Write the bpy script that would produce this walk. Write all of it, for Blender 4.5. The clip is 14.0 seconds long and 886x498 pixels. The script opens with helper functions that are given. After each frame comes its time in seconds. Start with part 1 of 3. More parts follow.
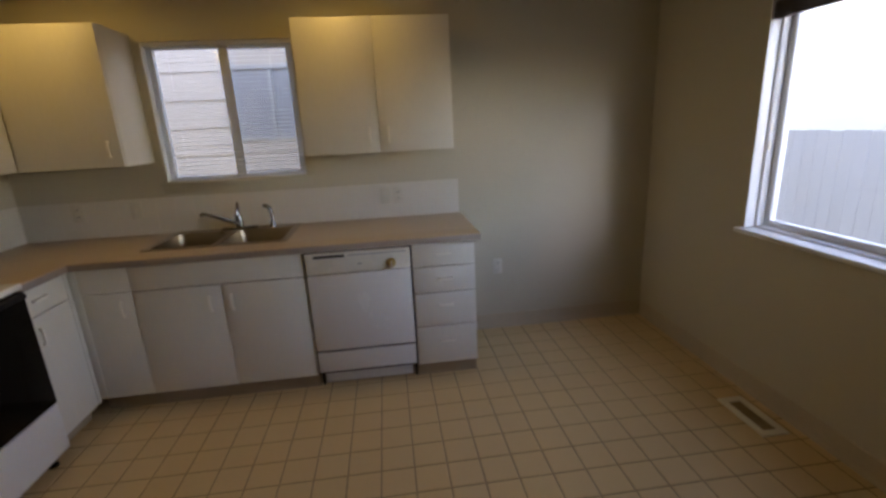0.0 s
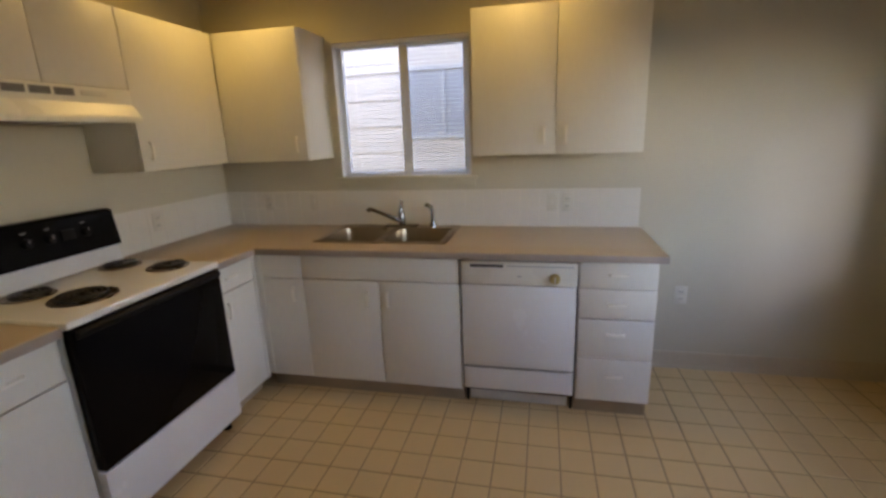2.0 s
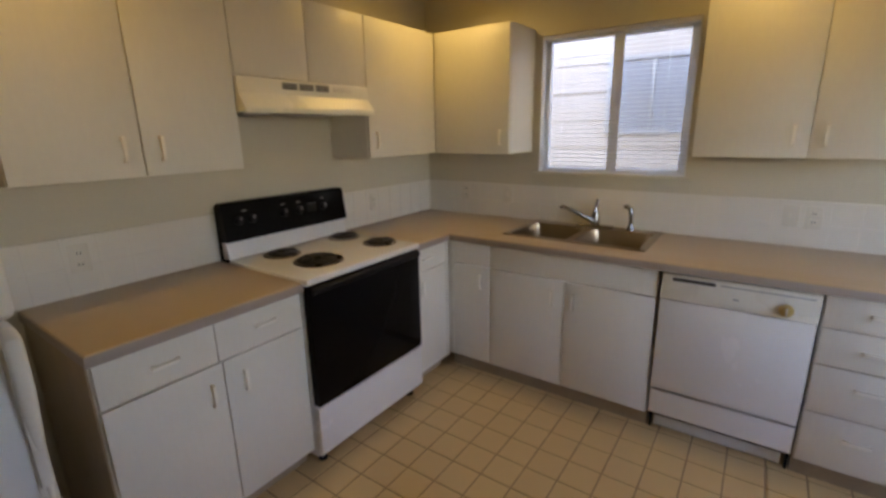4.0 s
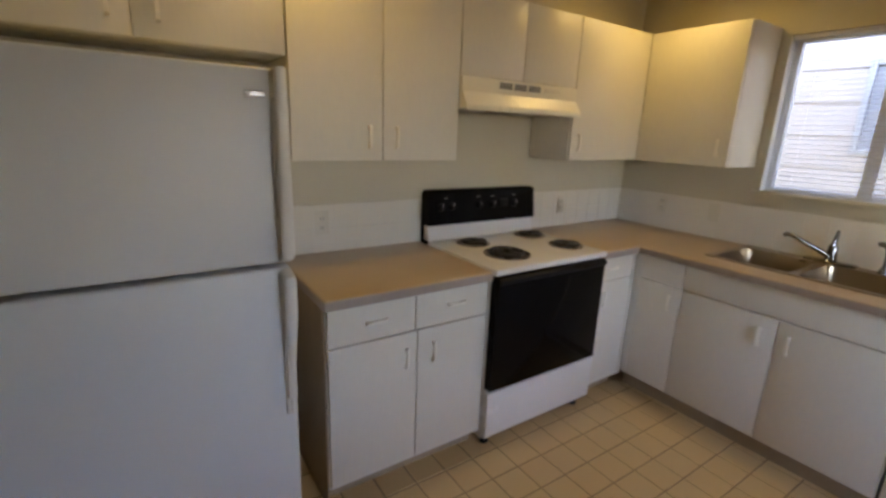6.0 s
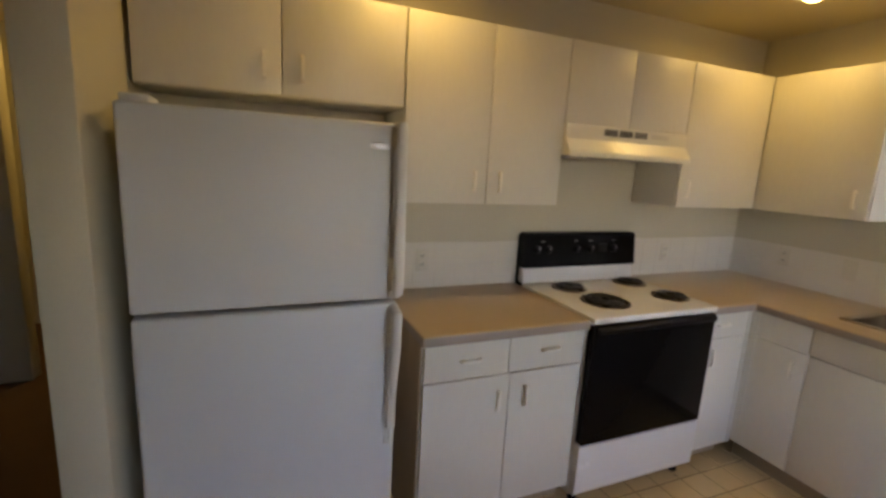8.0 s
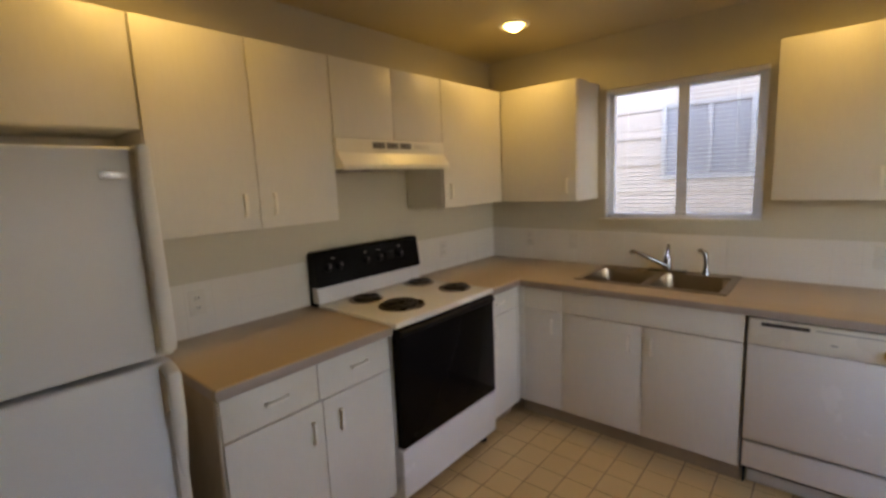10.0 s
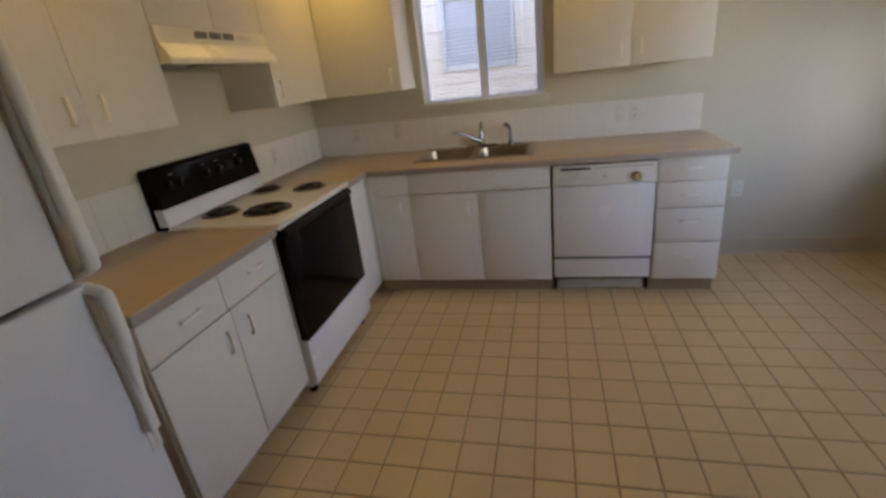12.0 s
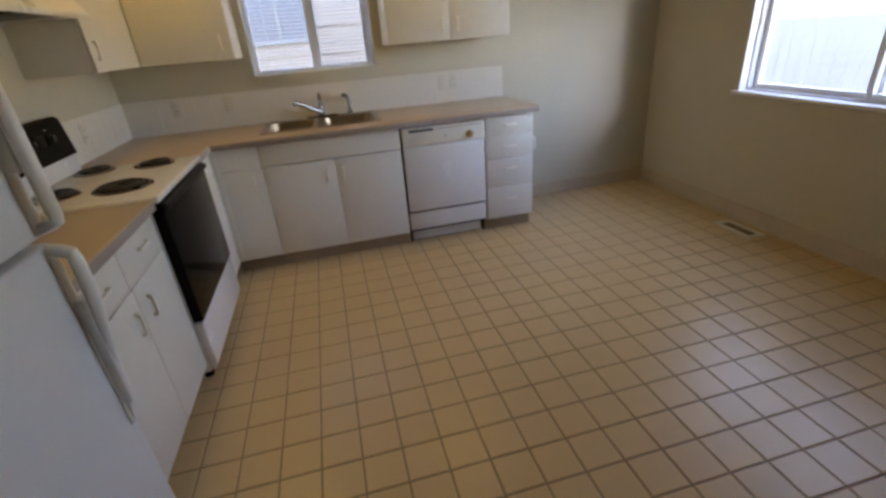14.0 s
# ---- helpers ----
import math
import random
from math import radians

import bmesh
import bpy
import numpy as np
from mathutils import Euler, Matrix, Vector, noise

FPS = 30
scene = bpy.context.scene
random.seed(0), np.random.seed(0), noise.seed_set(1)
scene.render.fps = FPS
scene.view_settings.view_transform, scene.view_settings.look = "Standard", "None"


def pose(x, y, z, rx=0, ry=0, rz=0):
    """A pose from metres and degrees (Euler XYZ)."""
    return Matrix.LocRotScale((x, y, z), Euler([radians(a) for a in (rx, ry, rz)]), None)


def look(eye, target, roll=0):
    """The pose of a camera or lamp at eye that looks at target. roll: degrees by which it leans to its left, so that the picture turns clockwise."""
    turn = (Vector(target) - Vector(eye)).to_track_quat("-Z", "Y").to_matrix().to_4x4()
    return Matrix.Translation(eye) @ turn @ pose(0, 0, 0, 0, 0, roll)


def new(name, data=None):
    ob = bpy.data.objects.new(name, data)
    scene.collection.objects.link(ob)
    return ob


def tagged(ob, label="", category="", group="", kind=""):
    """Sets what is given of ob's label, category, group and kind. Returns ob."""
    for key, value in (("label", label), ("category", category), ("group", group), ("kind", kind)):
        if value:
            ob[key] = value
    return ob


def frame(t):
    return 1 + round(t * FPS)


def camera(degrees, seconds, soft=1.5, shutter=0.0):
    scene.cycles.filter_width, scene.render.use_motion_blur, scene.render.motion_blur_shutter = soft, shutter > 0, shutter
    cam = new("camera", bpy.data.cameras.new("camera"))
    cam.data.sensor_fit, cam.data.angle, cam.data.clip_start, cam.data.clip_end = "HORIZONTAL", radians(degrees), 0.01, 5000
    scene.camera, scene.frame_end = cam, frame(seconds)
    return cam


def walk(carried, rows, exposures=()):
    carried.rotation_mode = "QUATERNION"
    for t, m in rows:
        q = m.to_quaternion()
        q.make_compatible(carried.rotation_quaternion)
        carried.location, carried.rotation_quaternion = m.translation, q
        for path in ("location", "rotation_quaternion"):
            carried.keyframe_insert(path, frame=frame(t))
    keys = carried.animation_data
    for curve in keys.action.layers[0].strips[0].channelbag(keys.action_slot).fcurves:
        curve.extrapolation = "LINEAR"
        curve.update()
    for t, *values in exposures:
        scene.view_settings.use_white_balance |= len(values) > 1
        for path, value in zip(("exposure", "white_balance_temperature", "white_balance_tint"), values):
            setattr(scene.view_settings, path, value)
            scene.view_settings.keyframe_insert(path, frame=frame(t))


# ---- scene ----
cam = camera(88.8, 14.0, soft=3.0)
PATH = [
    (0, (2.307, -3.084, 1.512), (2.526, -1.168, 0.983), -2.9),
    (0.5, (2.275, -2.975, 1.506), (2.371, -1.04, 1.01), -2.8),
    (1, (2.229, -2.878, 1.511), (2.188, -0.936, 1.034), -3.6),
    (1.5, (2.206, -2.846, 1.512), (1.983, -0.924, 1.003), -4.2),
    (2, (2.228, -2.825, 1.502), (1.799, -0.935, 1.006), -2.2),
    (2.5, (2.223, -2.802, 1.498), (1.579, -0.974, 1.005), -1.2),
    (3, (2.2, -2.81, 1.501), (1.376, -1.047, 1.038), -0.8),
    (3.2, (2.184, -2.809, 1.517), (1.295, -1.081, 1.044), -0.9),
    (5.5, (2.103, -2.938, 1.507), (0.623, -1.685, 1.018), 1.4),
    (6, (2.077, -2.966, 1.506), (0.476, -1.879, 1.0), 2.3),
    (6.5, (2.068, -2.992, 1.491), (0.354, -2.117, 0.945), 1.8),
    (7, (2.053, -3.02, 1.487), (0.267, -2.289, 0.964), 1.8),
    (7.2, (2.069, -3.032, 1.502), (0.245, -2.362, 1.029), 1.8),
    (9.5, (2.091, -3.026, 1.56), (0.554, -1.76, 1.378), 1.1),
    (10, (2.062, -3.013, 1.533), (0.774, -1.512, 1.236), -2.5),
    (10.5, (2.068, -3.021, 1.515), (0.997, -1.382, 1.106), -3.1),
    (11, (2.018, -3.142, 1.476), (1.221, -1.402, 0.895), -3.4),
    (11.5, (1.923, -3.252, 1.488), (1.248, -1.488, 0.83), -3.2),
    (12, (1.804, -3.373, 1.462), (1.337, -1.57, 0.734), -6.7),
    (12.5, (1.728, -3.487, 1.435), (1.394, -1.677, 0.653), -5.8),
    (13, (1.619, -3.592, 1.437), (1.429, -1.812, 0.544), -5.7),
    (13.5, (1.469, -3.628, 1.434), (1.592, -1.838, 0.55), -6.7),
    (14, (1.362, -3.659, 1.425), (1.752, -1.897, 0.563), -4.8),
]
walk(cam, [(t, look(eye, target, roll)) for t, eye, target, roll in PATH], exposures=[(0.0, 2.95, 6850, 27), (1.5, 3.45, 6800, 27), (3.0, 3.55, 6750, 27), (5.5, 3.62, 6600, 27), (6.5, 3.8, 6350, 26), (9.5, 3.6, 7200, 29), (11.0, 3.5, 6950, 28), (14.0, 3.72, 6400, 26)])

# ---- light ----
world = bpy.data.worlds.new("sky")
scene.world = world
world.use_nodes = True
wn = world.node_tree
sky = wn.nodes.new("ShaderNodeTexSky")
sky.sky_type, sky.sun_disc = "NISHITA", False
sky.sun_elevation, sky.sun_rotation = radians(22), radians(160)
sky.dust_density, sky.air_density = 0.0, 1.0
wn.nodes["Background"].inputs["Strength"].default_value = 0.15
haze = wn.nodes.new("ShaderNodeHueSaturation")
where, cover = wn.nodes.new("ShaderNodeTexCoord"), wn.nodes.new("ShaderNodeTexNoise")
cover.inputs["Scale"].default_value, cover.inputs["Detail"].default_value = 5.0, 6.0
wn.links.new(where.outputs["Generated"], cover.inputs["Vector"])
for socket, low, high in (("Saturation", 1.1, 0.72), ("Value", 0.85, 1.25)):
    span = wn.nodes.new("ShaderNodeMapRange")
    span.inputs["From Min"].default_value, span.inputs["From Max"].default_value = 0.36, 0.52
    span.inputs["To Min"].default_value, span.inputs["To Max"].default_value = low, high
    wn.links.new(cover.outputs["Fac"], span.inputs["Value"])
    wn.links.new(span.outputs[0], haze.inputs[socket])
wn.links.new(sky.outputs[0], haze.inputs["Color"])
wn.links.new(haze.outputs[0], wn.nodes["Background"].inputs["Color"])
sun = new("sun", bpy.data.lights.new("sun", "SUN"))
sun.data.energy, sun.data.angle, sun.data.color = 0.07, radians(9), (0.80, 0.84, 1.0)
sun.matrix_world = look((3.2, -9.0, 2.6), (0, 0, 0))
LAMP = 2.0
BEAM = 0.56
LAMP_COLOUR = (1.0, 0.70, 0.18)


# ---- materials ----
def mat(name, colour, rough=0.5, vary=0.08, scale=6.0, fine=90.0, bump=0.05, metal=0.0, stretch=(1, 1, 1), piece=0.0, coat=0.0, spec=0.5, worn=0.06):
    m = bpy.data.materials.new(name)
    m.use_nodes = True
    t = m.node_tree
    b = t.nodes["Principled BSDF"]
    b.inputs["Roughness"].default_value, b.inputs["Metallic"].default_value = rough, metal
    b.inputs["Coat Weight"].default_value = coat
    b.inputs["Specular IOR Level"].default_value = spec
    co = t.nodes.new("ShaderNodeTexCoord")
    mp = t.nodes.new("ShaderNodeMapping")
    mp.inputs["Scale"].default_value = stretch
    if piece:
        own, shift = t.nodes.new("ShaderNodeObjectInfo"), t.nodes.new("ShaderNodeVectorMath")
        t.links.new(co.outputs["Object"], shift.inputs[0])
        t.links.new(own.outputs["Location"], shift.inputs[1])
        t.links.new(shift.outputs[0], mp.inputs["Vector"])
    else:
        t.links.new(co.outputs["Object"], mp.inputs["Vector"])
    big, small = t.nodes.new("ShaderNodeTexNoise"), t.nodes.new("ShaderNodeTexNoise")
    big.inputs["Scale"].default_value, small.inputs["Scale"].default_value = scale, fine
    big.inputs["Detail"].default_value, small.inputs["Detail"].default_value = 4, 3
    for n in (big, small):
        t.links.new(mp.outputs["Vector"], n.inputs["Vector"])
    add = t.nodes.new("ShaderNodeMath")
    add.operation = "MULTIPLY_ADD"
    add.inputs[1].default_value = 0.5
    t.links.new(small.outputs["Fac"], add.inputs[0])
    half = t.nodes.new("ShaderNodeMath")
    half.operation = "MULTIPLY"
    half.inputs[1].default_value = 0.5
    t.links.new(big.outputs["Fac"], half.inputs[0])
    t.links.new(half.outputs[0], add.inputs[2])
    last = add
    if piece:
        info = t.nodes.new("ShaderNodeObjectInfo")
        mix = t.nodes.new("ShaderNodeMath")
        mix.operation = "MULTIPLY_ADD"
        mix.inputs[1].default_value = piece
        t.links.new(info.outputs["Random"], mix.inputs[0])
        t.links.new(add.outputs[0], mix.inputs[2])
        last = mix
    ramp = t.nodes.new("ShaderNodeMapRange")
    ramp.inputs["From Min"].default_value, ramp.inputs["From Max"].default_value = 0.25, 0.75 + piece
    ramp.inputs["To Min"].default_value, ramp.inputs["To Max"].default_value = 1 - vary, 1 + vary
    t.links.new(last.outputs[0], ramp.inputs["Value"])
    tint = t.nodes.new("ShaderNodeVectorMath")
    tint.operation = "SCALE"
    tint.inputs[0].default_value = colour
    t.links.new(ramp.outputs[0], tint.inputs["Scale"])
    t.links.new(tint.outputs[0], b.inputs["Base Color"])
    rr = t.nodes.new("ShaderNodeMapRange")
    rr.inputs["From Min"].default_value, rr.inputs["From Max"].default_value = 0.3, 0.7
    rr.inputs["To Min"].default_value, rr.inputs["To Max"].default_value = max(0.02, rough - worn), min(1, rough + worn)
    t.links.new(big.outputs["Fac"], rr.inputs["Value"])
    t.links.new(rr.outputs[0], b.inputs["Roughness"])
    if bump:
        bp = t.nodes.new("ShaderNodeBump")
        bp.inputs["Strength"].default_value, bp.inputs["Distance"].default_value = bump, 0.002
        t.links.new(small.outputs["Fac"], bp.inputs["Height"])
        t.links.new(bp.outputs[0], b.inputs["Normal"])
    return m


def glow(name, colour, strength):
    m = mat(name, (0.9, 0.9, 0.9), 0.4)
    b = m.node_tree.nodes["Principled BSDF"]
    b.inputs["Emission Color"].default_value, b.inputs["Emission Strength"].default_value = (*colour, 1), strength
    return m


def let_through(m, colour, share):
    """Lets part of the light through a thin sheet."""
    t = m.node_tree
    mix, thin = t.nodes.new("ShaderNodeMixShader"), t.nodes.new("ShaderNodeBsdfTranslucent")
    thin.inputs["Color"].default_value = (*colour, 1)
    mix.inputs[0].default_value = share
    t.links.new(t.nodes["Principled BSDF"].outputs[0], mix.inputs[1])
    t.links.new(thin.outputs[0], mix.inputs[2])
    t.links.new(mix.outputs[0], t.nodes["Material Output"].inputs["Surface"])


def pane_material(name, tint=(1, 1, 1)):
    m = bpy.data.materials.new(name)
    m.use_nodes = True
    t = m.node_tree
    t.nodes.remove(t.nodes["Principled BSDF"])
    clear, gloss, mix, facing = (t.nodes.new(k) for k in ("ShaderNodeBsdfTransparent", "ShaderNodeBsdfGlossy", "ShaderNodeMixShader", "ShaderNodeLayerWeight"))
    clear.inputs["Color"].default_value = (*tint, 1)
    gloss.inputs["Roughness"].default_value = 0.01
    steep, share = t.nodes.new("ShaderNodeMath"), t.nodes.new("ShaderNodeMath")
    steep.operation, share.operation = "POWER", "MULTIPLY_ADD"
    steep.inputs[1].default_value, share.inputs[1].default_value, share.inputs[2].default_value = 5.0, 0.9, 0.035
    facing.inputs["Blend"].default_value = 0.5
    t.links.new(facing.outputs["Facing"], steep.inputs[0])
    t.links.new(steep.outputs[0], share.inputs[0])
    t.links.new(share.outputs[0], mix.inputs[0])
    t.links.new(clear.outputs[0], mix.inputs[1])
    t.links.new(gloss.outputs[0], mix.inputs[2])
    t.links.new(mix.outputs[0], t.nodes["Material Output"].inputs["Surface"])
    return m


PAINT = mat("wall_paint", (0.565, 0.522, 0.40), 0.62, 0.04, 1.6, 160, 0.12)
CEIL = mat("ceiling_paint", (0.65, 0.565, 0.36), 0.6, 0.04, 1.2, 120, 0.25)
WHITE_TRIM = mat("white_trim_paint", (0.80, 0.80, 0.79), 0.42, 0.04, 4, 80, 0.05)
VINYL = mat("window_vinyl", (0.80, 0.81, 0.82), 0.4, 0.03, 5, 60, 0.03)
CABINET = mat("white_laminate", (0.72, 0.69, 0.605), 0.42, 0.035, 2.5, 70, 0.05, stretch=(1, 1, 0.3))
# Browner than the white cabinet laminate, streaked along its height.
SIDE = mat("brown_side", (0.36, 0.27, 0.17), 0.5, 0.2, 3, 30, 0.06, stretch=(6, 6, 0.5))
PULL = mat("cream_plastic", (0.84, 0.80, 0.70), 0.35, 0.05, 20, 80, 0.02)
COUNTER = mat("counter_laminate", (0.48, 0.36, 0.22), 0.30, 0.06, 9, 260, 0.02, worn=0.02, spec=0.45)
# Same laminate as the top, greyed for the bluish daylight on its edge.
EDGE = mat("counter_edge_daylit_tone", (0.36, 0.295, 0.25), 0.42, 0.08, 9, 200, 0.04)
TOE = mat("toe_kick_vinyl", (0.38, 0.29, 0.18), 0.6, 0.12, 5, 60, 0.06)
COVE = mat("cove_base_vinyl", (0.54, 0.46, 0.33), 0.5, 0.08, 4, 60, 0.04)
TILE = mat("floor_tile", (0.65, 0.475, 0.24), 0.30, 0.035, 0.9, 150, 0.03, piece=0.15, worn=0.015)
GROUT = mat("floor_grout", (0.31, 0.21, 0.12), 0.75, 0.18, 7, 120, 0.2)
CARPET = mat("brown_carpet", (0.12, 0.066, 0.032), 0.95, 0.3, 3, 240, 0.9)
JOINT = mat("pale_wall_grout", (0.66, 0.62, 0.54), 0.8, 0.06, 8, 80, 0.1)
SPLASH = mat("backsplash_tile", (0.70, 0.66, 0.58), 0.36, 0.012, 4, 60, 0.02, piece=0.1, worn=0.01)
FRIDGE = mat("fridge_enamel", (0.68, 0.69, 0.70), 0.38, 0.02, 2, 420, 0.22)
FRIDGE_TRIM = mat("fridge_handle_plastic", (0.74, 0.72, 0.67), 0.4, 0.04, 6, 70, 0.03)
GASKET = mat("dark_gasket", (0.05, 0.05, 0.05), 0.7, 0.1)
ENAMEL = mat("white_enamel", (0.76, 0.745, 0.71), 0.22, 0.02, 3, 50, 0.01)
ALMOND = mat("almond_enamel", (0.74, 0.71, 0.61), 0.3, 0.03, 3, 50, 0.02)
BLACK = mat("black_glass", (0.005, 0.005, 0.006), 0.08, 0.1, 3, 40, 0.0, spec=0.08)
BLACKP = mat("black_plastic", (0.010, 0.010, 0.011), 0.5, 0.1, spec=0.12)
COIL = mat("burner_coil", (0.012, 0.011, 0.010), 0.45, 0.25, 20, 90, 0.1)
PAN = mat("drip_pan", (0.11, 0.075, 0.045), 0.30, 0.3, 12, 80, 0.1, metal=0.7)
STEEL = mat("stainless_steel", (0.42, 0.34, 0.235), 0.33, 0.06, 4, 120, 0.04, metal=1.0, stretch=(1, 12, 1))
CHROME = mat("chrome", (0.28, 0.27, 0.26), 0.16, 0.03, 5, 60, 0.0, metal=1.0)
BRASS = mat("brass_dial", (0.55, 0.42, 0.16), 0.35, 0.08, 20, 60, 0.03, metal=0.6)
SILVER = mat("silver_badge", (0.55, 0.55, 0.56), 0.35, 0.03, metal=0.8)
GREY = mat("grey_print", (0.33, 0.32, 0.30), 0.6, 0.05)
PLATE = mat("ivory_plate", (0.66, 0.62, 0.53), 0.35, 0.03)
# Near-black that stands for the shade inside slots, slits and the handle recess.
SLOT = mat("slot_shade", (0.03, 0.028, 0.025), 0.6, 0.1)
BULB = glow("lamp_bulb", LAMP_COLOUR, LAMP)
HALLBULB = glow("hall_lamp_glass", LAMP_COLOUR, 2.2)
SLAT = mat("blind_slat", (0.80, 0.79, 0.77), 0.4, 0.03)
let_through(SLAT, (0.90, 0.89, 0.87), 0.65)
BLIND = mat("brown_blind", (0.075, 0.045, 0.035), 0.5, 0.15, 8, 60, 0.05)
GLASS = pane_material("window_glass")
MESH = mat("insect_screen", (0.60, 0.61, 0.64), 0.8, 0.04, 4, 300, 0.0)
thin_cloth = MESH.node_tree
see, weave = thin_cloth.nodes.new("ShaderNodeBsdfTransparent"), thin_cloth.nodes.new("ShaderNodeMixShader")
weave.inputs[0].default_value = 0.12
thin_cloth.links.new(see.outputs[0], weave.inputs[1])
thin_cloth.links.new(thin_cloth.nodes["Principled BSDF"].outputs[0], weave.inputs[2])
thin_cloth.links.new(weave.outputs[0], thin_cloth.nodes["Material Output"].inputs["Surface"])
SIDING = mat("white_siding", (0.41, 0.36, 0.30), 0.55, 0.05, 2, 50, 0.06, stretch=(0.4, 3, 3))
NTRIM = mat("neighbour_trim", (0.32, 0.32, 0.31), 0.5, 0.04)
DARKPANE = mat("neighbour_pane", (0.23, 0.235, 0.245), 0.5, 0.06, 2, 30, 0.0)
FENCE = mat("pale_fence_board", (0.54, 0.55, 0.57), 0.85, 0.05, 2.5, 40, 0.1, stretch=(4, 4, 0.5), piece=0.12)
# Ground colour lightened so more daylight bounces up through the window.
GROUND = mat("pale_ground", (0.33, 0.30, 0.22), 0.95, 0.35, 1.5, 30, 0.6)
ROOF = mat("asphalt_roof", (0.10, 0.095, 0.09), 0.9, 0.25, 3, 60, 0.4)


# ---- mesh helpers ----
def box(bm, x0, x1, y0, y1, z0, z1, bevel=0.0, seg=2):
    v = [bm.verts.new((x, y, z)) for z in (z0, z1) for y in (y0, y1) for x in (x0, x1)]
    fs = [bm.faces.new([v[i] for i in q]) for q in ((0, 2, 3, 1), (4, 5, 7, 6), (0, 1, 5, 4), (2, 6, 7, 3), (0, 4, 6, 2), (1, 3, 7, 5))]
    if bevel:
        es = list({e for f in fs for e in f.edges})
        bmesh.ops.bevel(bm, geom=es, offset=bevel, segments=seg, profile=0.5, affect="EDGES")
    return bm


def slab(bm, xs, ys, filled, z0, z1):
    """A flat slab over the filled cells of a grid, closed along its outline and its holes."""
    top, bot = {}, {}
    for i, x in enumerate(xs):
        for j, y in enumerate(ys):
            top[i, j], bot[i, j] = bm.verts.new((x, y, z1)), bm.verts.new((x, y, z0))
    for i, j in filled:
        c = ((i, j), (i + 1, j), (i + 1, j + 1), (i, j + 1))
        bm.faces.new([top[k] for k in c])
        bm.faces.new([bot[k] for k in reversed(c)])
        for a, b, di, dj in ((0, 1, 0, -1), (1, 2, 1, 0), (2, 3, 0, 1), (3, 0, -1, 0)):
            if (i + di, j + dj) not in filled:
                bm.faces.new((bot[c[a]], bot[c[b]], top[c[b]], top[c[a]]))
    bmesh.ops.delete(bm, geom=[v for v in bm.verts if not v.link_faces], context="VERTS")
    return bm


def lathe(bm, centre, profile, axis="z", seg=24, ring_shaped=False):
    """Turns (radius, height) pairs round an axis through centre."""
    rings = []
    for r, h in profile:
        ring = []
        for k in range(seg):
            a = 2 * math.pi * k / seg
            p = {"z": (r * math.cos(a), r * math.sin(a), h), "x": (h, r * math.cos(a), r * math.sin(a)), "y": (r * math.sin(a), h, r * math.cos(a))}[axis]
            ring.append(bm.verts.new(Vector(centre) + Vector(p)))
        rings.append(ring)
    for a, b in zip(rings, rings[1:] + (rings[:1] if ring_shaped else [])):
        for k in range(seg):
            bm.faces.new((a[k], a[(k + 1) % seg], b[(k + 1) % seg], b[k]))
    if not ring_shaped:
        bm.faces.new(list(reversed(rings[0])))
        bm.faces.new(rings[-1])
    return bm


def tube(bm, points, radii, seg=10, flat=1.0):
    """A round bar along points, closed at both ends; flat squeezes it in its second direction."""
    pts = [Vector(p) for p in points]
    if isinstance(radii, (int, float)):
        radii = [radii] * len(pts)
    rings, up = [], None
    for i, p in enumerate(pts):
        d = (pts[min(i + 1, len(pts) - 1)] - pts[max(i - 1, 0)]).normalized()
        if up is None:
            up = Vector((0, 1, 0)) if abs(d.y) < 0.9 else Vector((1, 0, 0))
        a = (up - d * up.dot(d)).normalized()
        up = a
        b = d.cross(a)
        rings.append([bm.verts.new(p + radii[i] * (math.cos(2 * math.pi * k / seg) * a + flat * math.sin(2 * math.pi * k / seg) * b)) for k in range(seg)])
    for r, s in zip(rings, rings[1:]):
        for k in range(seg):
            bm.faces.new((r[k], r[(k + 1) % seg], s[(k + 1) % seg], s[k]))
    bm.faces.new(list(reversed(rings[0])))
    bm.faces.new(rings[-1])
    return bm


def prism(bm, outline, axis, a, b, bevel=0.0):
    """Extrudes a closed outline in the plane across axis from a to b."""
    def put(p, h):
        return {"x": (h, p[0], p[1]), "y": (p[0], h, p[1]), "z": (p[0], p[1], h)}[axis]
    lo, hi = [bm.verts.new(put(p, a)) for p in outline], [bm.verts.new(put(p, b)) for p in outline]
    n = len(outline)
    fs = [bm.faces.new(lo), bm.faces.new(list(reversed(hi)))]
    fs += [bm.faces.new((lo[k], hi[k], hi[(k + 1) % n], lo[(k + 1) % n])) for k in range(n)]
    if bevel:
        bmesh.ops.bevel(bm, geom=list({e for f in fs for e in f.edges}), offset=bevel, segments=2, profile=0.5, affect="EDGES")
    return bm


def mesh_of(name, bm, material, smooth=True):
    bmesh.ops.recalc_face_normals(bm, faces=bm.faces)
    me = bpy.data.meshes.new(name)
    bm.to_mesh(me)
    bm.free()
    me.materials.append(material)
    if smooth:
        me.polygons.foreach_set("use_smooth", [True] * len(me.polygons))
        me.set_sharp_from_angle(angle=radians(35))
    return me


def world_of(ob):
    return world_of(ob.parent) @ ob.matrix_parent_inverse @ ob.matrix_basis if ob.parent else ob.matrix_basis.copy()


def thing(name, base, label, category, group="", kind=""):
    ob = new(name)
    ob.empty_display_size = 0.05
    ob.matrix_basis = Matrix.Translation(base)
    return tagged(ob, label, category, group, kind)


def hang(ob, parent):
    m = world_of(parent)
    ob.parent = parent
    ob.matrix_parent_inverse = m.inverted()
    return ob


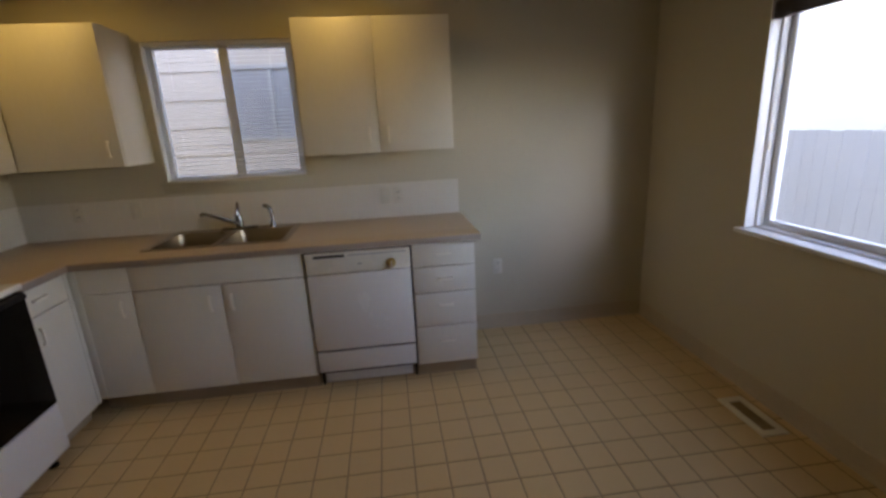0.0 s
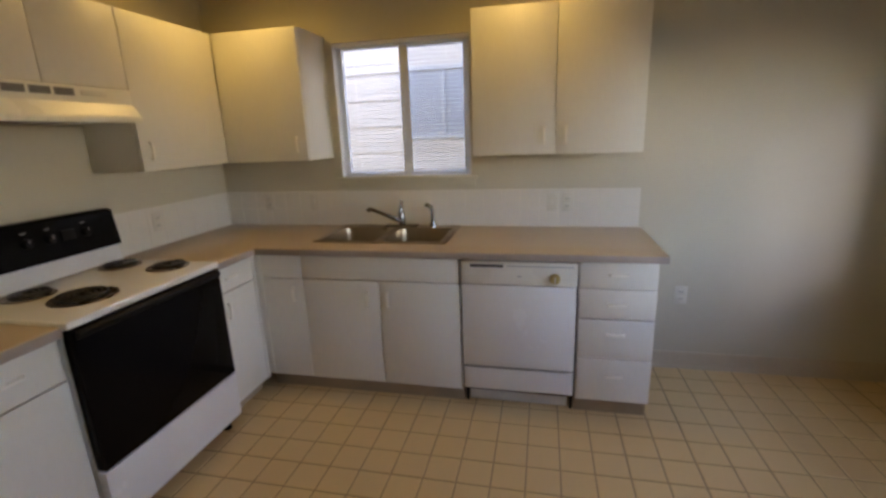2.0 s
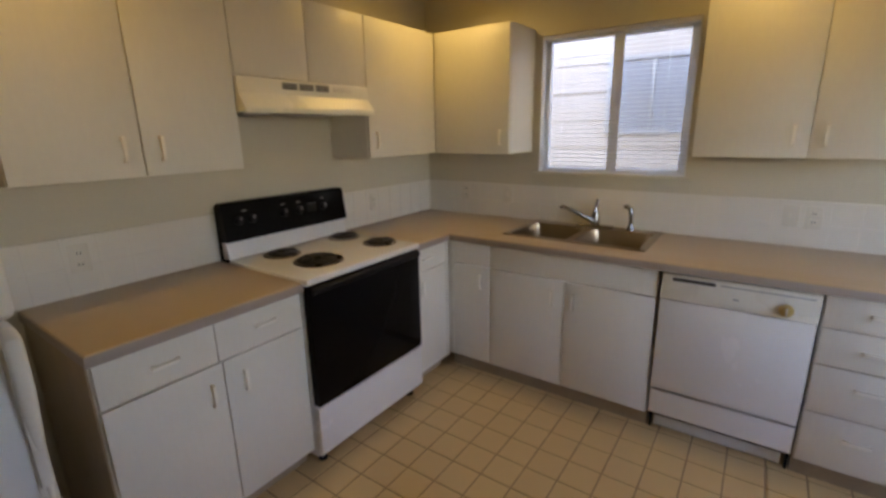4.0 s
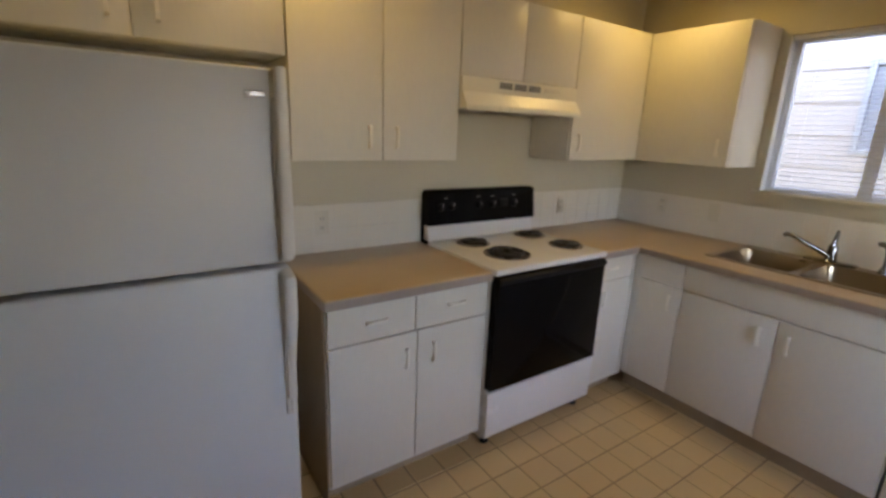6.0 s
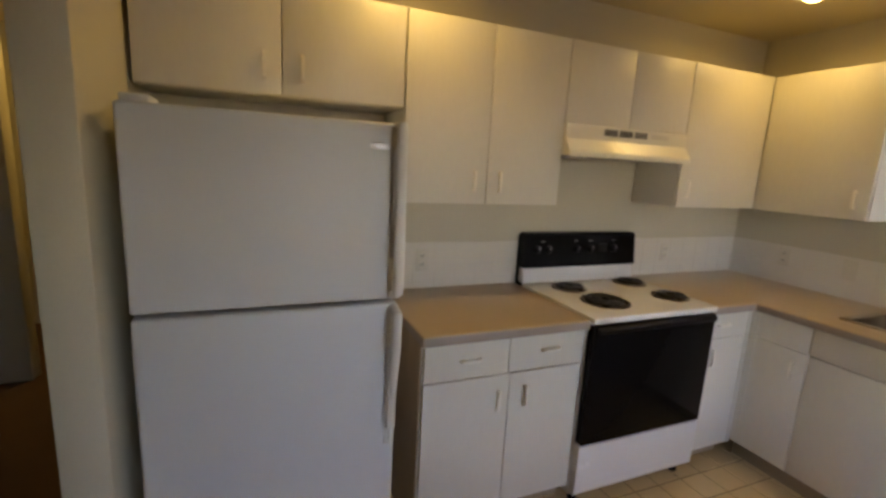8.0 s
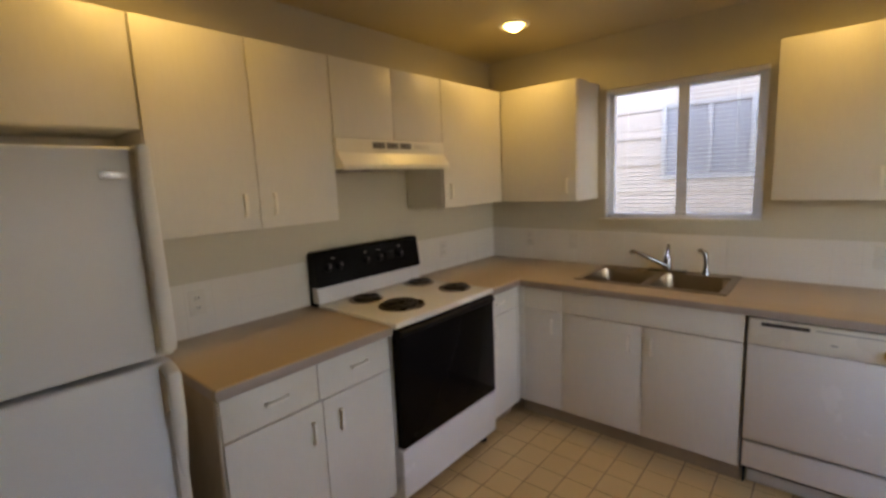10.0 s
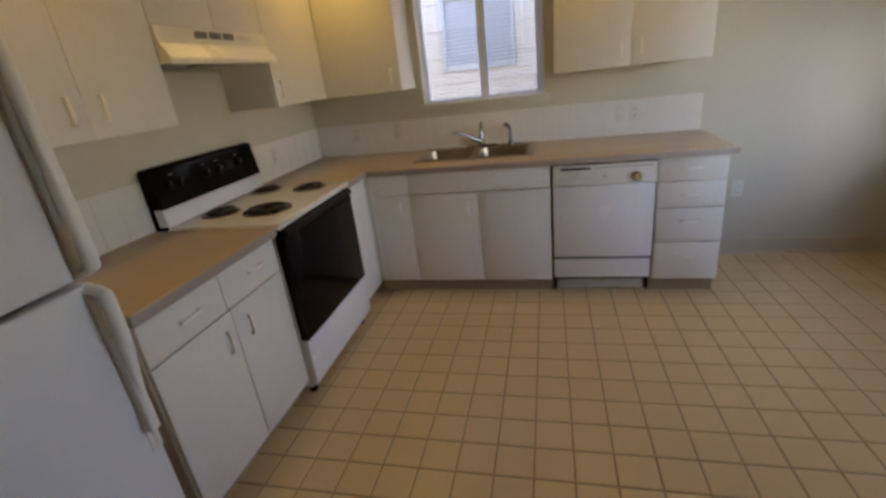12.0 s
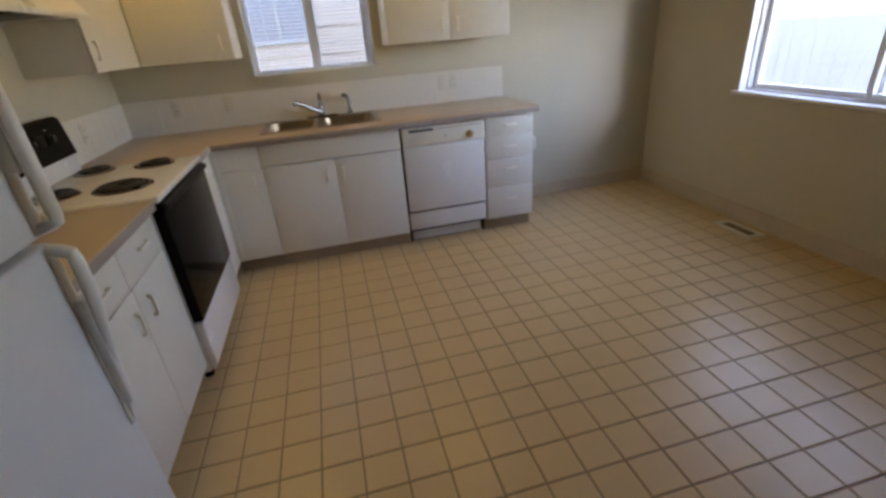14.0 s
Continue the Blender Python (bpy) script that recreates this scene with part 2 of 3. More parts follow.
def part(name, bm, material, parent, label=""):
    return tagged(hang(new(name, mesh_of(name, bm, material)), parent), label)


def piece(name, me, m, parent, label=""):
    ob = new(name, me)
    ob.matrix_basis = m
    return tagged(hang(ob, parent), label)


def solid(name, bm, material, label, category, group="", kind=""):
    return tagged(new(name, mesh_of(name, bm, material)), label, category, group, kind)


B = bmesh.new

# ---- the room ----
W, N, S, H = 4.20, 0.03, -7.6, 2.41      # right wall, back wall, south wall, ceiling
THICK = 0.14
GROUND_Z = -0.55
WIN1 = (0.908, 1.784, 1.238, 2.072)      # back window: x0, x1, z0, z1
WIN2 = (-2.52, -0.912, 0.895, 2.06)       # right window: y0, y1, z0, z1
STUB_X, STUB_Y0, STUB_Y1 = 0.79, -3.507, -3.395

bm = B()
x0, x1, z0, z1 = WIN1
for a in ((-THICK, x0, GROUND_Z, 2.6), (x1, W + THICK, GROUND_Z, 2.6), (x0, x1, GROUND_Z, z0), (x0, x1, z1, 2.6)):
    box(bm, a[0], a[1], N, N + THICK, a[2], a[3])
solid("wall_north", bm, PAINT, "cream painted kitchen wall around the sink window", "wall", kind="structure")
bm = B()
y0, y1, z0, z1 = WIN2
for a in ((S, y0, GROUND_Z, 2.6), (y1, N, GROUND_Z, 2.6), (y0, y1, GROUND_Z, z0), (y0, y1, z1, 2.6)):
    box(bm, W, W + THICK, a[0], a[1], a[2], a[3])
solid("wall_east", bm, PAINT, "cream painted wall around the wide window", "wall", kind="structure")
solid("wall_west", box(B(), -0.12, 0, STUB_Y1, N, -0.2, 2.6), PAINT, "cream painted wall behind stove and refrigerator", "wall", kind="structure")
solid("wall_partition", box(B(), -2.6, STUB_X, STUB_Y0, STUB_Y1, -0.2, 2.6, 0.006), PAINT, "painted partition wall end beside the refrigerator", "wall", kind="structure")
solid("wall_hall", box(B(), -1.54, -1.42, S, -4.385, -0.2, 2.6, 0.004), PAINT, "painted end wall of the carpeted hall", "wall", kind="structure")
solid("wall_hall_end", box(B(), -2.72, -2.6, S, STUB_Y1, -0.2, 2.6), PAINT, "painted wall closing the hall", "wall", kind="structure")
# Unseen wall, moved back so less daylight bounces onto the north units.
solid("wall_south", box(B(), -2.72, W + THICK, S - THICK, S, GROUND_Z, 2.6), PAINT, "unseen plain wall closing the room, set back to cut bounce", "wall", kind="structure")
LAMPS, HOLE = ((0.60, -0.59), (0.54, -2.45), (2.08, -0.60)), 0.0615
xs = sorted([-2.72, W + THICK] + [x + d for x, y in LAMPS for d in (-HOLE, HOLE)])
ys = sorted([S - THICK, N + THICK] + [y + d for x, y in LAMPS for d in (-HOLE, HOLE)])
cells = {(i, j) for i in range(len(xs) - 1) for j in range(len(ys) - 1)
         if not any(abs((xs[i] + xs[i + 1]) / 2 - x) < HOLE and abs((ys[j] + ys[j + 1]) / 2 - y) < HOLE for x, y in LAMPS)}
solid("ceiling", slab(B(), xs, ys, cells, H, 2.75), CEIL, "lightly textured cream ceiling", "ceiling", kind="structure")
floor = solid("floor", box(B(), 0, W, S, N, -0.2, -0.003), GROUT, "brown joints under square beige floor tiles", "floor", kind="structure")
solid("floor_hall", box(B(), -2.6, 0.74, S, STUB_Y0, 0.0005, 0.012), CARPET, "dark brown carpet of the hall", "carpet", kind="structure")
solid("floor_hall_base", box(B(), -2.72, 0, S, N, -0.2, 0.0), GROUT, "sub-floor under the hall carpet", "floor", kind="structure")
solid("ground", box(B(), -250, 250, -250, 250, GROUND_Z - 0.3, GROUND_Z), GROUND, "ground around the house, paled to bounce daylight", "ground", kind="structure")

# vinyl cove base along the open walls
def cove(name, path):
    bm = B()
    for (ax, ay), (bx, by), (nx, ny) in path:
        prof = [(0, 0.001), (0.016, 0.001), (0.009, 0.014), (0.006, 0.03), (0.005, 0.108), (0.002, 0.112), (0, 0.112)]
        lo = [bm.verts.new((ax + nx * d, ay + ny * d, z)) for d, z in prof]
        hi = [bm.verts.new((bx + nx * d, by + ny * d, z)) for d, z in prof]
        for k in range(len(prof)):
            bm.faces.new((lo[k], hi[k], hi[(k + 1) % len(prof)], lo[(k + 1) % len(prof)]))
        bm.faces.new(lo)
        bm.faces.new(list(reversed(hi)))
    solid(name, bm, COVE, "tan vinyl cove base along the wall", "baseboard", kind="structure")


cove("baseboard", [((2.79, N), (W, N), (0, -1)), ((W, N - 0.016), (W, S), (-1, 0)), ((STUB_X, S), (W, S), (0, 1))])

# ---- back window ----
def sash(parent, axis, at, a0, a1, z0, z1, t=0.045, depth=0.035, rail=0.0):
    """A rectangular frame of four bars with a pane; axis is the wall's normal, t the stiles' width, rail the rails'."""
    q = rail or t
    fr = B()
    for p in ((a0, a0 + t, z0, z1), (a1 - t, a1, z0, z1), (a0 + t, a1 - t, z0, z0 + q), (a0 + t, a1 - t, z1 - q, z1)):
        if axis == "y":
            box(fr, p[0], p[1], at, at + depth, p[2], p[3], 0.003)
        else:
            box(fr, at, at + depth, p[0], p[1], p[2], p[3], 0.003)
    s = part("sash", fr, VINYL, parent)
    g = B()
    m = at + depth / 2
    if axis == "y":
        box(g, a0 + t - 0.004, a1 - t + 0.004, m - 0.002, m + 0.002, z0 + q - 0.004, z1 - q + 0.004)
    else:
        box(g, m - 0.002, m + 0.002, a0 + t - 0.004, a1 - t + 0.004, z0 + q - 0.004, z1 - q + 0.004)
    pane = part("pane", g, GLASS, s, "clear glass pane")
    pane.visible_shadow = False
    return s


x0, x1, z0, z1 = WIN1
win = thing("window_1", (1.34, N + 0.1, z0), "white vinyl sliding window above the kitchen sink", "window", kind="structure")
bm = B()
for p in ((x0, x0 + 0.016, z0, z1), (x1 - 0.022, x1, z0, z1), (x0 + 0.016, x1 - 0.022, z0, z0 + 0.008), (x0 + 0.016, x1 - 0.022, z1 - 0.014, z1)):
    box(bm, p[0], p[1], N + 0.055, N + 0.13, p[2], p[3], 0.002)
part("window_frame", bm, VINYL, win)
sash(win, "y", N + 0.06, x0 + 0.016, 1.378, z0 + 0.008, z1 - 0.014, 0.022, rail=0.022)
sash(win, "y", N + 0.097, 1.325, x1 - 0.022, z0 + 0.008, z1 - 0.014, 0.034, rail=0.022)
part("insect_screen", box(B(), 1.362, x1 - 0.023, N + 0.133, N + 0.134, z0 + 0.009, z1 - 0.015), MESH, win, "fine grey insect screen")
part("meeting_stile", box(B(), 1.332, 1.390, N + 0.052, N + 0.0595, z0 + 0.009, z1 - 0.015, 0.002), VINYL, win)
bm = B()
box(bm, x0 + 0.0005, x0 + 0.006, N - 0.002, N + 0.0545, z0 + 0.006, z1 - 0.001, 0.001)
box(bm, x1 - 0.006, x1 - 0.0005, N - 0.002, N + 0.0545, z0 + 0.006, z1 - 0.001, 0.001)
part("jamb_lining", bm, WHITE_TRIM, win, "white painted jamb")
part("window_sill", box(B(), 0.872, 1.822, N - 0.030, N + 0.054, z0 - 0.020, z0 + 0.001, 0.004), PAINT, win, "painted sill ledge")
part("apron", box(B(), 0.885, 1.810, N - 0.014, N - 0.0005, z0 - 0.068, z0 - 0.0205, 0.003), PAINT, win)

blind = thing("mini_blind", (1.34, N + 0.03, 2.02), "white mini blind with open horizontal slats", "blind")
part("headrail", box(B(), x0 + 0.008, x1 - 0.008, N + 0.012, N + 0.045, z1 - 0.026, z1 - 0.001, 0.002), SLAT, blind)
part("bottom_rail", box(B(), x0 + 0.012, x1 - 0.012, N + 0.02, N + 0.043, z0 + 0.001, z0 + 0.010, 0.003), SLAT, blind)
bm = B()
prism(bm, [(-0.011, -0.0006), (0, 0.0002), (0.011, -0.0006), (0.011, -0.0002), (0, 0.0006), (-0.011, -0.0002)], "x", x0 + 0.012, x1 - 0.012)
slat_mesh = mesh_of("slat", bm, SLAT)
z = z0 + 0.02
while z < z1 - 0.032:
    piece("slat", slat_mesh, pose(0, N + 0.031, z, 6), blind)
    z += 0.025
for x in (x0 + 0.14, 1.34, x1 - 0.14):
    part("ladder_cord", tube(B(), [(x, N + 0.017, z0 + 0.01), (x, N + 0.017, z1 - 0.01)], 0.0009, 6), SLAT, blind)

# ---- right window ----
y0, y1, z0, z1 = WIN2
win = thing("window_2", (W + 0.09, -1.73, z0), "wide white vinyl sliding window with a painted sill", "window", kind="structure")
bm = B()
for p in ((y0, y0 + 0.02, z0, z1), (y1 - 0.02, y1, z0, z1), (y0 + 0.02, y1 - 0.02, z0, z0 + 0.012), (y0 + 0.02, y1 - 0.02, z1 - 0.02, z1)):
    box(bm, W + 0.055, W + 0.13, p[0], p[1], p[2], p[3], 0.002)
part("window_frame", bm, VINYL, win)
sash(win, "x", W + 0.06, y0 + 0.02, -1.690, z0 + 0.012, z1 - 0.02, 0.034)
sash(win, "x", W + 0.097, -1.750, y1 - 0.02, z0 + 0.012, z1 - 0.02, 0.034)
part("window_sill", box(B(), W - 0.035, W + 0.054, y0 - 0.05, y1 + 0.034, z0 - 0.022, z0 + 0.002, 0.005), WHITE_TRIM, win, "white painted sill ledge")
bm = B()
box(bm, W - 0.004, W + 0.054, y1 - 0.006, y1 + 0.0, z0 + 0.003, z1 - 0.001, 0.001)
box(bm, W - 0.004, W + 0.054, y0, y0 + 0.006, z0 + 0.003, z1 - 0.001, 0.001)
part("jamb_lining", bm, WHITE_TRIM, win)

rb = thing("raised_blind", (W + 0.03, -1.73, 2.0), "dark brown blind drawn up to the window head", "blind")
part("headrail", box(B(), W + 0.004, W + 0.05, y0 + 0.012, y1 - 0.010, 2.005, 2.054, 0.004), BLIND, rb)
for k in range(6):
    part("slat", box(B(), W + 0.003, W + 0.05, y0 + 0.016, y1 - 0.012, 1.925 + 0.0125 * k, 1.933 + 0.0125 * k, 0.002), BLIND, rb)
cord = part("pull_cord", tube(B(), [(W + 0.03, y1 - 0.055, 1.93), (W + 0.032, y1 - 0.055, 1.36)], 0.0015, 6), PLATE, rb)
part("tassel", lathe(B(), (W + 0.032, y1 - 0.055, 1.31), [(0.003, 0.05), (0.007, 0.03), (0.009, 0.0)], seg=10), PLATE, cord)

# ---- cabinets ----
def pull_mesh(horizontal):
    """An arched flat pull, 92 mm long, standing 23 mm off a front that faces -y."""
    outer = [(-0.046, 0.0), (-0.0455, -0.010), (-0.041, -0.016), (-0.030, -0.019), (0.030, -0.019), (0.041, -0.016), (0.0455, -0.010), (0.046, 0.0)]
    inner = [(0.034, 0.0), (0.0335, -0.006), (0.026, -0.0105), (-0.026, -0.0105), (-0.0335, -0.006), (-0.034, 0.0)]
    if horizontal:
        bm = prism(B(), outer + inner, "z", -0.006, 0.006)
    else:
        bm = prism(B(), [(d, a) for a, d in outer + inner], "x", -0.006, 0.006)
    return mesh_of("handle", bm, PULL)


PULL_H, PULL_V = pull_mesh(True), pull_mesh(False)
GAP = 0.0018


def front(parent, name, facing, plane, a0, a1, z0, z1, handle=None, thick=0.018):
    """A door or drawer front with its pull. facing '-y' (back run) or '+x' (left run); a along the run."""
    bm = B()
    if facing == "-y":
        box(bm, a0 + GAP, a1 - GAP, plane, plane + thick, z0 + GAP, z1 - GAP, 0.0025)
    else:
        box(bm, plane - thick, plane, a0 + GAP, a1 - GAP, z0 + GAP, z1 - GAP, 0.0025)
    d = part(name, bm, CABINET, parent)
    if handle:
        kind, a, z = handle
        me = PULL_H if kind == "h" else PULL_V
        m = pose(a, plane, z) if facing == "-y" else pose(plane, a, z, 0, 0, 90)
        piece("handle", me, m, d, "cream arched pull")
    return d


FY, FX = -0.61, 0.61        # fronts of the base units
UP = 0.318                  # fronts of the wall units
BZ0, BZ1 = 0.115, 0.872     # base fronts
UZ0, UZ1 = 1.372, 2.112     # wall units


def base_back(x0, x1, label, top=BZ1):
    t = thing("base_cabinet", ((x0 + x1) / 2, -0.3, 0), label, "cabinet", "base cabinets")
    part("body", box(B(), x0 + 0.0005, x1 - 0.0005, FY + 0.02, N - 0.005, BZ0 - 0.012, top, 0.001), CABINET, t)
    part("toe_kick", box(B(), x0, x1, -0.535, N - 0.01, 0.0008, BZ0 - 0.013), TOE, t)
    return t


c = base_back(0.592, 1.806, "white laminate sink cabinet with three doors", 0.70)
part("corner_filler", box(B(), 0.6115, 0.645, FY, FY + 0.018, BZ0, BZ1, 0.001), CABINET, c)
front(c, "drawer_front", "-y", FY, 0.645, 0.897, 0.733, BZ1)
front(c, "drawer_front", "-y", FY, 0.897, 1.806, 0.733, BZ1)
front(c, "door", "-y", FY, 0.645, 0.897, BZ0, 0.731, ("v", 0.838, 0.637))
front(c, "door", "-y", FY, 0.897, 1.353, BZ0, 0.731, ("v", 1.288, 0.625))
front(c, "door", "-y", FY, 1.353, 1.804, BZ0, 0.731, ("v", 1.404, 0.625))
c = base_back(2.408, 2.775, "white laminate cabinet with four drawers beside the dishwasher")
for z0, z1, hz in ((0.731, BZ1, 0.806), (0.572, 0.729, 0.653), (0.357, 0.570, 0.492), (BZ0, 0.355, 0.262)):
    front(c, "drawer_front", "-y", FY, 2.410, 2.773, z0, z1, ("h", 2.592, hz))


BL0 = 0.098                 # foot of the left run's fronts


def base_left(y0, y1, label):
    t = thing("base_cabinet", (0.3, (y0 + y1) / 2, 0), label, "cabinet", "base cabinets")
    part("body", box(B(), 0.005, FX - 0.02, y0 + 0.0005, y1 - 0.0005, BL0 - 0.012, BZ1, 0.001), CABINET, t)
    part("toe_kick", box(B(), 0.01, 0.535, y0, y1, 0.0008, BL0 - 0.013), TOE, t)
    return t


c = base_left(-0.948, -0.612, "narrow white laminate corner cabinet beside the stove")
front(c, "drawer_front", "+x", FX, -0.945, -0.640, 0.733, BZ1, ("h", -0.83, 0.805))
front(c, "door", "+x", FX, -0.945, -0.640, BL0, 0.731, ("v", -0.88, 0.63))
part("corner_filler", box(B(), FX - 0.02, FX, -0.638, -0.612, BL0, BZ1, 0.001), CABINET, c)
c = base_left(-2.462, -1.716, "white laminate base cabinet with two drawers and two doors")
front(c, "drawer_front", "+x", FX, -2.460, -2.090, 0.712, BZ1, ("h", -2.265, 0.79))
front(c, "drawer_front", "+x", FX, -2.090, -1.718, 0.712, BZ1, ("h", -1.89, 0.797))
front(c, "door", "+x", FX, -2.460, -2.078, BL0, 0.710, ("v", -2.129, 0.597))
front(c, "door", "+x", FX, -2.078, -1.718, BL0, 0.710, ("v", -2.0, 0.6))
part("side_panel", box(B(), 0.005, FX - 0.02, -2.468, -2.4625, 0.0015, BZ1, 0.001), SIDE, c, "brown side panel")


def upper(facing, a0, a1, z0, label, doors):
    mid = (a0 + a1) / 2
    t = thing("wall_cabinet", (mid, -0.15, z0) if facing == "-y" else (0.15, mid, z0), label, "cabinet", "wall cabinets")
    if facing == "-y":
        part("body", box(B(), a0, a1, -UP + 0.02, N - 0.003, z0, UZ1, 0.001), CABINET, t)
    else:
        part("body", box(B(), 0.003, UP - 0.02, a0, a1, z0, UZ1, 0.001), CABINET, t)
    for d0, d1, ha in doors:
        front(t, "door", facing, -UP if facing == "-y" else UP, d0, d1, z0, UZ1, ("v", ha, z0 + 0.098) if ha is not None else None)
    return t


upper("-y", 1.846, 2.722, UZ0, "white laminate wall cabinet with two doors beside the window", [(1.846, 2.285, 2.228), (2.285, 2.722, 2.338)])
upper("-y", 0.300, 0.862, UZ0, "white laminate corner wall cabinet by the window", [(0.3195, 0.862, 0.80)])
upper("+x", -0.944, -0.30, UZ0, "white laminate wall cabinet in the corner", [(-0.944, -0.3195, -0.885)])
upper("+x", -1.713, -0.946, 1.752, "short white wall cabinet above the range hood", [(-1.713, -1.332, None), (-1.332, -0.946, None)])
upper("+x", -2.478, -1.715, UZ0, "tall white wall cabinet with two doors", [(-2.478, -2.096, -2.158), (-2.096, -1.715, -2.033)])
upper("+x", -3.380, -2.482, 1.742, "short white wall cabinet above the refrigerator", [(-3.380, -2.932, -2.990), (-2.932, -2.482, -2.863)])

# ---- worktops ----
CT0, CT1 = 0.874, 0.914
SINK = (0.918, 1.712, -0.485, 0.012)
bm = slab(B(), [0.002, 0.635, 0.945, 1.685, 2.805], [-0.948, -0.635, -0.465, -0.01, N - 0.002],
          {(0, 0), (0, 1), (1, 1), (2, 1), (3, 1), (0, 2), (1, 2), (3, 2), (0, 3), (1, 3), (2, 3), (3, 3)}, CT0, CT1)
edges = [e for e in bm.edges if len(e.link_faces) == 2 and e.calc_face_angle() > 0.5 and max(v.co.z for v in e.verts) > CT1 - 0.001]
bmesh.ops.bevel(bm, geom=edges, offset=0.007, segments=3, profile=0.5, affect="EDGES")
ct = thing("countertop", (1.4, -0.3, CT0), "beige laminate L-shaped countertop with a sink cut-out", "countertop")
part("worktop", bm, COUNTER, ct)
# Thin strips carry the edge's daylight grey in their colour.
part("edge_strip", box(B(), 0.634, 2.8065, -0.6365, -0.6352, CT0, CT1 - 0.006, 0.0004), EDGE, ct, "laminate front edge greyed for daylight")
part("edge_strip", box(B(), 0.6352, 0.6365, -0.947, -0.637, CT0, CT1 - 0.006, 0.0004), EDGE, ct, "laminate front edge greyed for daylight")
part("edge_strip", box(B(), 2.8052, 2.8065, -0.635, N - 0.003, CT0, CT1 - 0.006, 0.0004), EDGE, ct, "laminate end edge greyed for daylight")
ct = thing("countertop", (0.3, -2.1, CT0), "short beige laminate countertop between stove and refrigerator", "countertop")
part("worktop", box(B(), 0.002, 0.635, -2.474, -1.714, CT0, CT1, 0.007, 3), COUNTER, ct)
part("edge_strip", box(B(), 0.6352, 0.6365, -2.4755, -1.715, CT0, CT1 - 0.006, 0.0004), EDGE, ct, "laminate front edge greyed for daylight")
part("edge_strip", box(B(), 0.003, 0.6352, -2.4755, -2.4742, CT0, CT1 - 0.006, 0.0004), EDGE, ct, "laminate end edge greyed for daylight")

# ---- sink and taps ----
sink = thing("kitchen_sink", (1.315, -0.26, CT1), "double-bowl stainless steel drop-in sink", "sink")
sx0, sx1, sy0, sy1 = SINK
bowls = ((0.960, 1.290), (1.335, 1.672))
by0, by1 = -0.455, -0.085
rim = slab(B(), [sx0, bowls[0][0], bowls[0][1], bowls[1][0], bowls[1][1], sx1], [sy0, by0, by1, sy1],
           {(i, j) for i in range(5) for j in range(3)} - {(1, 1), (3, 1)}, CT1 + 0.0008, CT1 + 0.007)
bmesh.ops.bevel(rim, geom=[e for e in rim.edges if len(e.link_faces) == 2 and e.calc_face_angle() > 0.5], offset=0.0025, segments=2, affect="EDGES")
part("rim", rim, STEEL, sink)
for x0, x1 in bowls:
    bm = B()
    d = 0.18
    t0 = 0.0015
    levels = [(x0 + t0, x1 - t0, by0 + t0, by1 - t0, CT1 + 0.004), (x0 + 0.006, x1 - 0.006, by0 + 0.006, by1 - 0.006, CT1 - 0.03),
              (x0 + 0.018, x1 - 0.018, by0 + 0.018, by1 - 0.018, CT1 - d + 0.02), (x0 + 0.045, x1 - 0.045, by0 + 0.045, by1 - 0.045, CT1 - d)]
    rings = []
    for a0, a1, b0, b1, z in levels:
        r, ring = 0.045, []
        for cx, cy, q in ((a1 - r, b1 - r, 0), (a0 + r, b1 - r, 1), (a0 + r, b0 + r, 2), (a1 - r, b0 + r, 3)):
            for k in range(5):
                a = math.pi / 2 * (q + k / 4)
                ring.append(bm.verts.new((cx + r * math.cos(a), cy + r * math.sin(a), z)))
        rings.append(ring)
    for a, b in zip(rings, rings[1:]):
        for k in range(len(a)):
            bm.faces.new((a[k], a[(k + 1) % len(a)], b[(k + 1) % len(a)], b[k]))
    bm.faces.new(rings[-1])
    bowl = part("bowl", bm, STEEL, sink)
    part("drain", lathe(B(), ((x0 + x1) / 2, (by0 + by1) / 2, CT1 - d), [(0.044, 0.0005), (0.042, 0.004), (0.030, 0.003), (0.028, 0.001)], seg=20), CHROME, bowl)

TZ = CT1 + 0.007
tap = thing("faucet", (1.325, -0.036, TZ), "chrome single-lever kitchen faucet with swivelled spout", "faucet")
part("deck_plate", box(B(), 1.215, 1.435, -0.064, -0.008, TZ + 0.0002, TZ + 0.012, 0.005, 3), CHROME, tap)
part("body", lathe(B(), (1.325, -0.036, TZ + 0.012), [(0.026, 0), (0.025, 0.02), (0.022, 0.045), (0.021, 0.075), (0.016, 0.085)]), CHROME, tap)
part("spout", tube(B(), [(1.325, -0.046, TZ + 0.035), (1.29, -0.066, TZ + 0.055), (1.235, -0.10, TZ + 0.088), (1.175, -0.135, TZ + 0.122), (1.152, -0.148, TZ + 0.130), (1.140, -0.155, TZ + 0.118)], [0.015, 0.0135, 0.0115, 0.0105, 0.0115, 0.012], 12), CHROME, tap)
part("lever", tube(B(), [(1.325, -0.036, TZ + 0.09), (1.325, -0.03, TZ + 0.125), (1.325, -0.016, TZ + 0.168)], [0.020, 0.018, 0.012], 12, 0.6), CHROME, tap)
spray = thing("side_sprayer", (1.535, -0.036, TZ), "chrome pull-out side sprayer beside the faucet", "sprayer")
part("holder", lathe(B(), (1.535, -0.036, TZ + 0.0002), [(0.024, 0), (0.022, 0.01), (0.014, 0.03), (0.013, 0.04)]), CHROME, spray)
